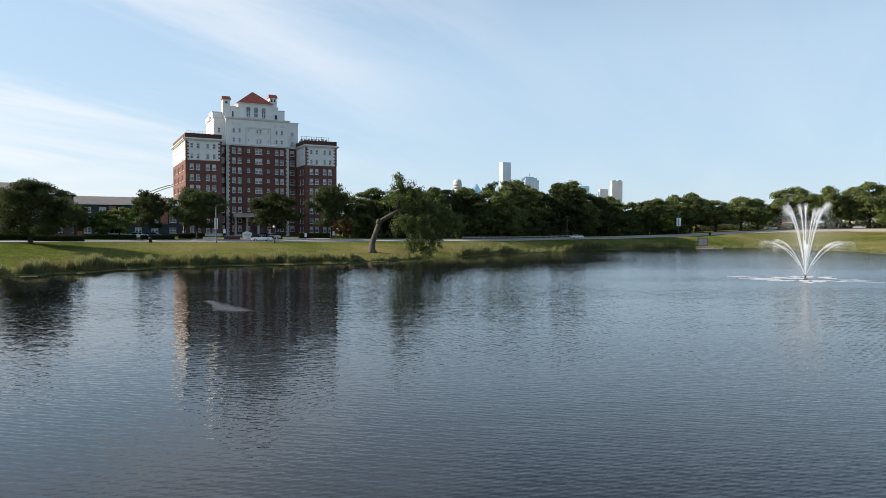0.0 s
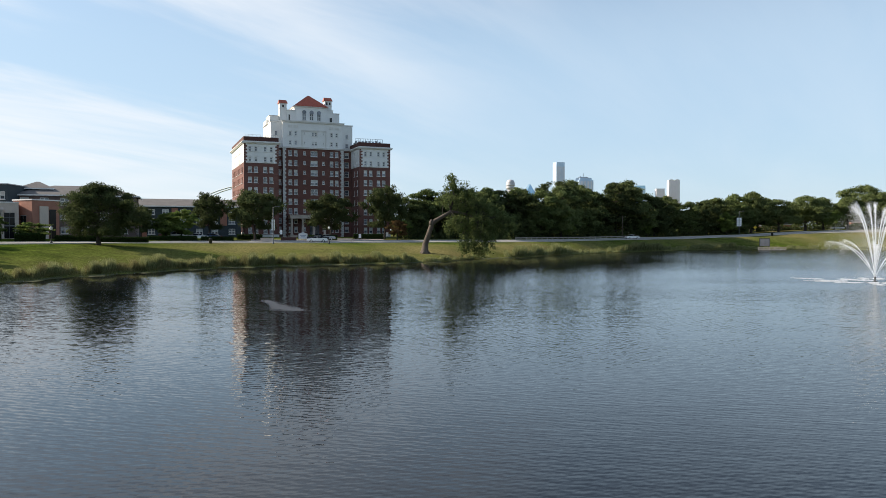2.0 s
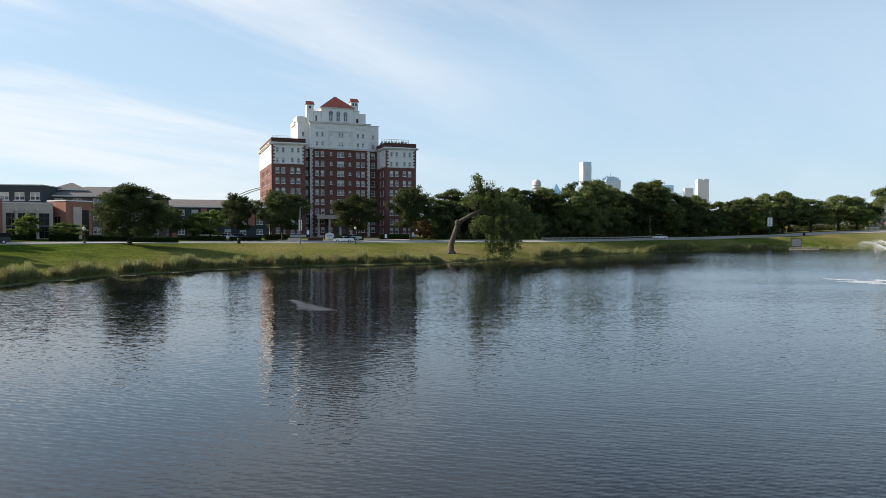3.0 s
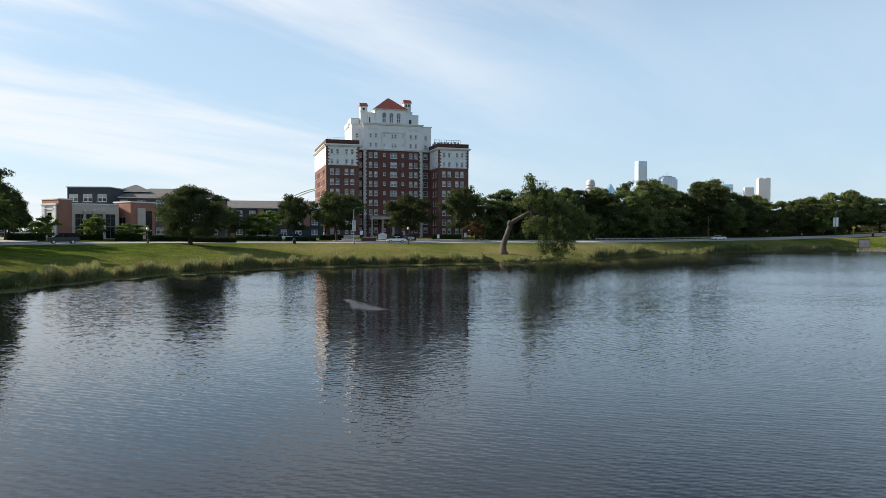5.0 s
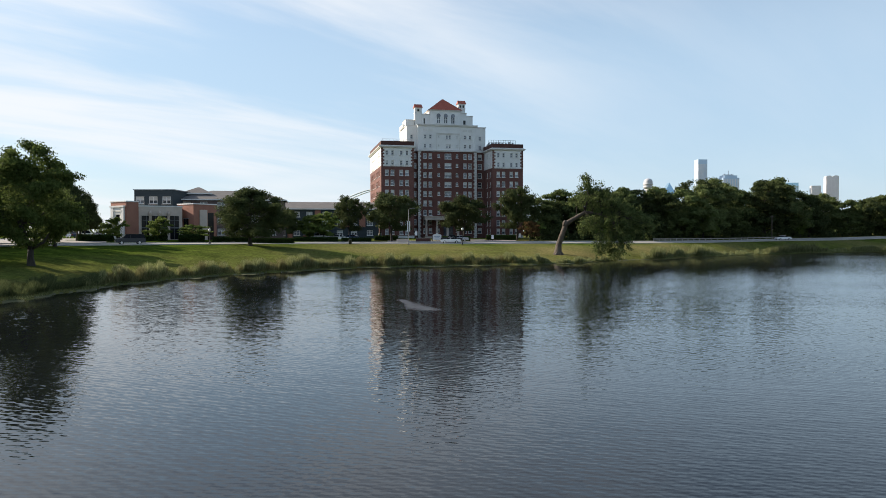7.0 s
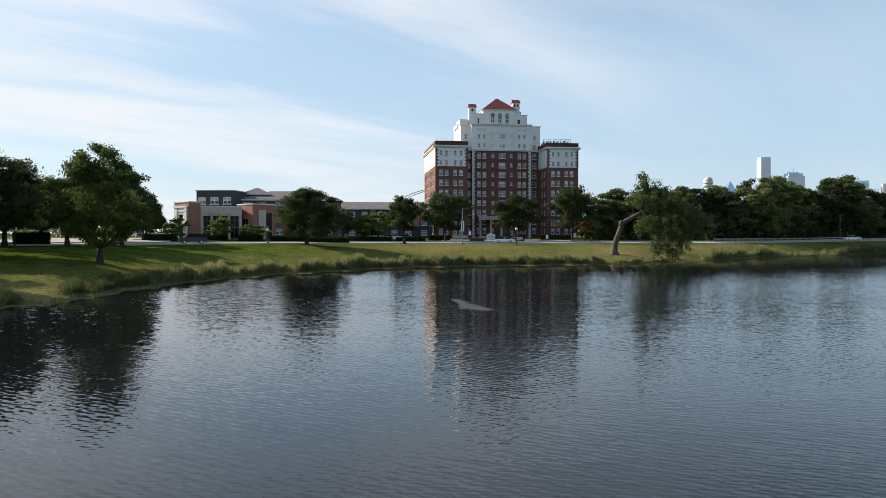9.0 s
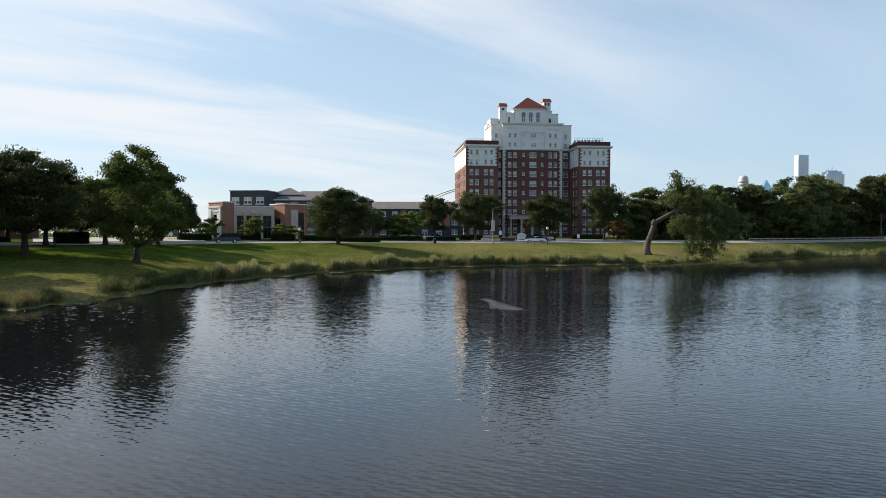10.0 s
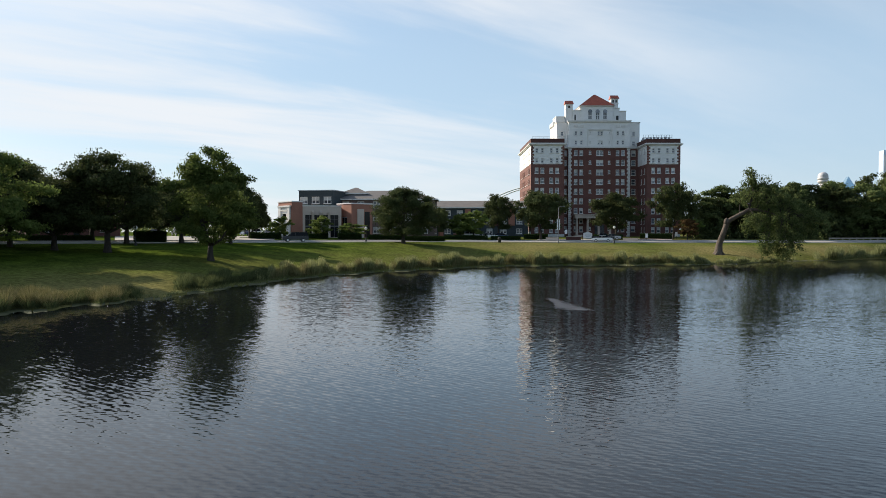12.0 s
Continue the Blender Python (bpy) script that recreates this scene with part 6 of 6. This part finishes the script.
# ---- parked cars ----
def car_paint(name, colour):
    return material(name, colour, 0.3, 0.08, 0.8, 5, 0.0, spec=0.4)


CAR = {"white": car_paint("white_car_paint", (0.78, 0.78, 0.77)), "black": car_paint("black_car_paint", (0.012, 0.013, 0.015)), "red": car_paint("dark_red_car_paint", (0.085, 0.006, 0.009)),
       "silver": car_paint("silver_car_paint", (0.42, 0.44, 0.46)), "blue": car_paint("blue_car_paint", (0.05, 0.09, 0.17))}
M_TYRE = material("black_tyre_rubber", (0.02, 0.02, 0.02), 0.9, 0.2, 3, 20, 0.2)
M_RIM = material("silver_wheel_rim", (0.55, 0.55, 0.56), 0.35, 0.1, 3, 20, 0.0, metal=0.8)
M_HEADLIGHT = material("clear_headlight", (0.75, 0.76, 0.78), 0.1, 0.05, 3, 10, 0.0)
M_TAIL = material("red_tail_light", (0.35, 0.01, 0.01), 0.2, 0.05, 3, 10, 0.0)


def car(az, d, turn, colour, shape, label, lift=0.0):
    x, y, z = polar(az, d)
    t = thing("car", Matrix.Translation((x, y, z + lift)) @ pose(0, 0, 0, 0, 0, -az + turn), label, "car", "parked cars")
    L, W = (4.7, 1.8) if shape == "sedan" else (4.8, 1.95)
    if shape == "sedan":
        side = [(-2.35, 0.35), (2.35, 0.35), (2.35, 0.72), (2.2, 0.86), (1.25, 0.98), (-1.6, 1.02), (-2.25, 0.95), (-2.35, 0.75)]
        top = [(1.2, 0.98), (0.45, 1.42), (-0.85, 1.45), (-1.65, 1.02)]
    elif shape == "suv":
        side = [(-2.4, 0.4), (2.4, 0.4), (2.4, 0.85), (2.25, 1.02), (1.35, 1.12), (-2.3, 1.14), (-2.4, 0.9)]
        top = [(1.3, 1.12), (0.7, 1.72), (-2.1, 1.76), (-2.35, 1.14)]
    else:  # pickup
        side = [(-2.7, 0.45), (2.6, 0.45), (2.6, 0.95), (2.45, 1.1), (1.3, 1.16), (-2.7, 1.14)]
        top = [(1.25, 1.16), (0.65, 1.78), (-0.75, 1.8), (-1.0, 1.14)]

    def prism(prof, w0, w1, mat, name, parent):
        bm = bmesh.new()
        a = [bm.verts.new((u, -w0 / 2 if k < len(prof) else 0, zz)) for k, (u, zz) in enumerate(prof)]
        zs = [p[1] for p in prof]
        lo, hi = min(zs), max(zs)
        for v in a:
            v.co.y = -(w0 + (w1 - w0) * (v.co.z - lo) / (hi - lo)) / 2
        b = [bm.verts.new((v.co.x, -v.co.y, v.co.z)) for v in a]
        n = len(a)
        bm.faces.new(a)
        bm.faces.new(b[::-1])
        for k in range(n):
            bm.faces.new((a[k], b[k], b[(k + 1) % n], a[(k + 1) % n]))
        bmesh.ops.recalc_face_normals(bm, faces=bm.faces)
        bmesh.ops.bevel(bm, geom=list(bm.edges), offset=0.05, segments=2, affect="EDGES")
        return part(name, bm, mat, parent, smooth=False)

    body = prism(side, W, W * 0.94, CAR[colour], "body", t)
    cabin = prism(top, W * 0.9, W * 0.72, M_DARKGLASS, "glass_cabin", t)
    z1 = max(p[1] for p in top)
    u = [p[0] for p in top if p[1] > z1 - 0.1]
    part("roof_panel", box(min(u) - 0.05, max(u) + 0.1, -W * 0.37, W * 0.37, z1 - 0.03, z1 + 0.04, 0.03), CAR[colour], t)
    for s in (-1, 1):
        part("pillar", boxes([(0.0, 0.09, s * W * 0.42 - 0.03, s * W * 0.42 + 0.03, 1.0, z1 - 0.1)]), CAR[colour], t)
        for u in (-L * 0.29, L * 0.30):
            m = Matrix.Translation((u, s * (W / 2 - 0.09), 0.33)) @ pose(0, 0, 0, 90, 0, 0)
            wheel = raw("wheel", *moved(lathe([(0.2, -0.1), (0.31, -0.1), (0.335, -0.06), (0.335, 0.06), (0.31, 0.1), (0.2, 0.1)], 18), m), M_TYRE, t)
            raw("rim", *moved(lathe([(0.205, -0.115), (0.21, 0.115)], 14), m), M_RIM, wheel)
        part("headlight", box(L / 2 - 0.12, L / 2 + 0.01, s * W * 0.33 - 0.18, s * W * 0.33 + 0.18, 0.66, 0.8, 0.03), M_HEADLIGHT, t)
        part("tail_light", box(-L / 2 - 0.01, -L / 2 + 0.1, s * W * 0.36 - 0.14, s * W * 0.36 + 0.14, 0.74, 0.9, 0.02), M_TAIL, t)


car(-14.3, 172.5, 0, "black", "pickup", "black pickup truck parked before the tower")
car(-13.7, 180, 184, "silver", "sedan", "silver sedan parked before the tower")
car(-23.4, 176, 8, "white", "sedan", "white sedan parked behind the hedge")
car(-22.5, 177, 172, "blue", "sedan", "dark blue sedan parked behind the hedge")
car(-24.9, 179, 175, "white", "suv", "white van-like car parked behind the hedge")
for k, (az, d, c, s) in enumerate(((-40.9, 186, "silver", "sedan"), (-41.8, 183, "white", "suv"), (-42.7, 181, "blue", "sedan"), (-43.8, 176, "silver", "suv"), (-46.2, 166, "white", "sedan"), (-47.6, 160, "black", "suv"), (-49.2, 158, "white", "sedan"))):
    car(az, d, 70 + 17 * (k % 3), c, s, {"silver": "silver", "white": "white", "blue": "dark blue", "black": "black"}[c] + " car on the car park beyond the road")
car(-38.9, road(-38.9) + 3.0, 186, "black", "suv", "black car on the road beside the lawn", 0.03)
car(-14.4, road(-14.4) + 3.0, 184, "white", "sedan", "white sedan on the road beside the lawn", 0.03)
car(10.7, road(10.7) + 3.0, 30, "white", "sedan", "white sedan on the far road", 0.03)
car(24.9, 352, 5, "white", "pickup", "white pickup parked beside the far road")
car(30.5, 350, 3, "silver", "sedan", "silver sedan parked beside the far road")


# ---- fountain ----
def fountain():
    m = bpy.data.materials.new("falling_water_spray")
    m.use_nodes = True
    n, l = m.node_tree.nodes, m.node_tree.links
    b = n["Principled BSDF"]
    b.inputs["Base Color"].default_value, b.inputs["Roughness"].default_value = (0.92, 0.94, 0.96, 1), 0.4
    tr, ms = n.new("ShaderNodeBsdfTranslucent"), n.new("ShaderNodeMixShader")
    tr.inputs["Color"].default_value = (0.86, 0.89, 0.92, 1)
    ms.inputs[0].default_value = 0.35
    l.new(b.outputs[0], ms.inputs[1]); l.new(tr.outputs[0], ms.inputs[2]); l.new(ms.outputs[0], n["Material Output"].inputs["Surface"])
    rng = np.random.default_rng(12)
    t = thing("fountain", Matrix.Translation(polar(27.2, 94.4, 0)) @ pose(0, 0, 0, 0, 0, -27.2), "floating lake fountain throwing white jets and mist", "fountain")
    raw("nozzle", *lathe([(0.24, -0.3), (0.26, 0.04), (0.10, 0.1), (0.10, 0.35), (0.12, 0.38), (0.12, 0.5), (0.05, 0.52)], 16), M_DARKMETAL, t, "dark floating nozzle", smooth=True)

    def arc(ang, reach, high, stop):
        pts = []
        for k in range(41):
            s = k / 40 * stop
            r = reach * s
            pts.append(np.array([r * math.cos(ang), r * math.sin(ang), 0.5 + high * (4 * s * (1 - s))]))
        return pts

    def jet(ang, reach, high, stop, count, thick, spread):
        pts = np.array(arc(ang, reach, high, stop))
        cut = int(len(pts) * 0.62)
        radii = [thick * (0.22 + 0.30 * k / cut) for k in range(cut)]
        raw("jet", *tube_rings([tuple(p) for p in pts[:cut]], radii, 6), m, t, smooth=True)
        s = rng.uniform(0.1, 1, count) ** 0.85
        i = s * (len(pts) - 1)
        lo = np.minimum(i.astype(int), len(pts) - 2)
        p = pts[lo] + (pts[lo + 1] - pts[lo]) * (i - lo)[:, None]
        p = p + rng.normal(size=(count, 3)) * (thick * 0.55 + spread * s[:, None] ** 4)
        p[:, 2] -= rng.exponential(0.5, count) * s ** 4 * 1.2
        p[:, 2] = np.maximum(p[:, 2], 0.03)
        return p

    drops, fine = [], []
    for k in range(9):
        ang = 2 * math.pi * (k + 0.3) / 9
        drops.append(jet(ang, 5.4 + rng.uniform(-0.4, 0.4), 8.2 + rng.uniform(-0.4, 0.4), 0.50, 4200, 0.050, 0.15))
    for k in range(8):
        ang = 2 * math.pi * (k + 0.05) / 8
        drops.append(jet(ang, 8.8, 3.9 + rng.uniform(-0.3, 0.3), 0.58, 2600, 0.046, 0.09))
    d = np.concatenate(drops)
    nn = rng.normal(size=d.shape)
    nn /= np.linalg.norm(nn, axis=1, keepdims=True)
    ob = leaves("water_drop_spray", leaf_cloud(d, nn, 0.022, rng), m, t, "white water drops")
    ob["kind"] = "stuff"
    # drifting mist: specks finer than the drops, thinning outwards
    k = 170000
    r = np.abs(rng.normal(0, 3.4, k))
    w = rng.uniform(0, 2 * math.pi, k)
    p = np.stack([r * np.cos(w), r * np.sin(w), 0.05 + rng.uniform(0, 1, k) ** 0.9 * np.clip(8.4 - 0.85 * np.abs(r - 2.2), 0.4, 9)], 1)
    nn = rng.normal(size=p.shape)
    nn /= np.linalg.norm(nn, axis=1, keepdims=True)
    ob = leaves("mist", leaf_cloud(p, nn, 0.0085, rng), m, t, "thin drifting spray")
    ob["kind"] = "stuff"
    # foam streaks where the low jets land
    for k in range(22):
        ang = 2 * math.pi * k / 22 + rng.uniform(-0.1, 0.1)
        r0 = rng.uniform(1.0, 5.6)
        r1, wd = r0 + rng.uniform(2.2, 4.0), rng.uniform(0.35, 0.65)
        verts, faces = [], []
        for i in range(15):
            q = i / 14
            rr, hw = r0 + (r1 - r0) * q, wd * (0.15 + math.sin(math.pi * q) ** 0.5) * rng.uniform(0.5, 1.3)
            bend = ang + 0.02 * math.sin(5 * q + k)
            for sidew, zz in ((-hw, 0.012), (0, 0.014 + rng.uniform(0, 0.02)), (hw, 0.012)):
                verts.append((rr * math.cos(bend) - sidew * math.sin(bend), rr * math.sin(bend) + sidew * math.cos(bend), zz))
            if i:
                o = 3 * i - 3
                faces += [(o, o + 3, o + 4, o + 1), (o + 1, o + 4, o + 5, o + 2)]
        raw("foam_streak", verts, faces, m, t, smooth=True)


fountain()


# ---- glimpses beyond the woods ----
M_PINKBRICK = material("pinkish_house_brick", (0.46, 0.27, 0.21), 0.88, 0.2, 0.6, 8, 0.2)


def far_house(az, d, w, deep, wall, mat, label):
    rng = random.Random(int(d))
    x, y, z = polar(az, d)
    t = thing("house", Matrix.Translation((x, y, z)) @ pose(0, 0, 0, 0, 0, -az + 15), label, "house", "houses beyond the far road")
    ring_walls("wall", t, -w / 2, w / 2, 0, deep, -0.8, wall, [(u, 1.6, 1.1, 1.4, False) for u in (-w * 0.3, w * 0.3)], [], mat, rng, 0.5)
    hip_roof("shingle_roof", t, -w / 2, w / 2, 0, deep, wall, 2.2, M_SHINGLE, 0.5)
    part("door", box(-0.5, 0.5, -0.06, 0.0, -0.2, 2.0), M_DARKMETAL, t)


far_house(19.9, 366, 10, 8, 3.0, M_PINKBRICK, "small pinkish brick house below the trees")
far_house(21.7, 372, 11, 8, 3.0, M_PINKBRICK, "small pinkish brick house below the trees")
far_house(26.6, 385, 12, 9, 3.2, M_ORANGE, "orange brick house below the trees")
far_house(31.0, 392, 13, 9, 3.2, M_SANDSTONE, "pale house below the trees")


def far_belt():
    """Distant tree belt that closes the horizon, too far to count."""
    rng = np.random.default_rng(21)
    n = 46000
    az = rng.uniform(-100, 70, n)
    d = 430 + rng.uniform(0, 60, n)
    top = 9 + 2.5 * np.sin(az * 1.3) + 1.8 * np.sin(az * 3.7 + 2) + 1.2 * np.sin(az * 11.0)
    z = 4.5 + rng.uniform(0, 1, n) ** 0.8 * top
    p = np.stack([d * np.sin(np.radians(az)), d * np.cos(np.radians(az)), z], 1)
    nn = rng.normal(size=(n, 3))
    nn /= np.linalg.norm(nn, axis=1, keepdims=True)
    ob = leaves("distant_trees", leaf_cloud(p, nn, 0.95, rng), M_LEAF_WOOD, None)
    tagged(ob, "distant belt of dark green trees along the horizon", "woods", kind="stuff")


far_belt()


# ---- paved ground beyond the road ----
M_PAVE = material("pinkish_paving", (0.46, 0.37, 0.33), 0.85, 0.15, 0.4, 6, 0.1)
strip("pavement_car_park", -52, -40.2, 14, 39, 0.05, M_ROAD, "pale concrete car park beyond the road", "car park")
strip("pavement_drive", -12.6, -8.8, 9.6, 22, 0.05, M_PAVE, "pinkish paved drive before the tower", "drive")
strip("pavement_forecourt", -19.5, -13.4, 12, 19, 0.05, M_ROAD, "pale concrete forecourt before the tower", "forecourt")


far_house(-54.5, 152, 16, 10, 3.4, M_BRICK, "long dark red brick house behind the grove")
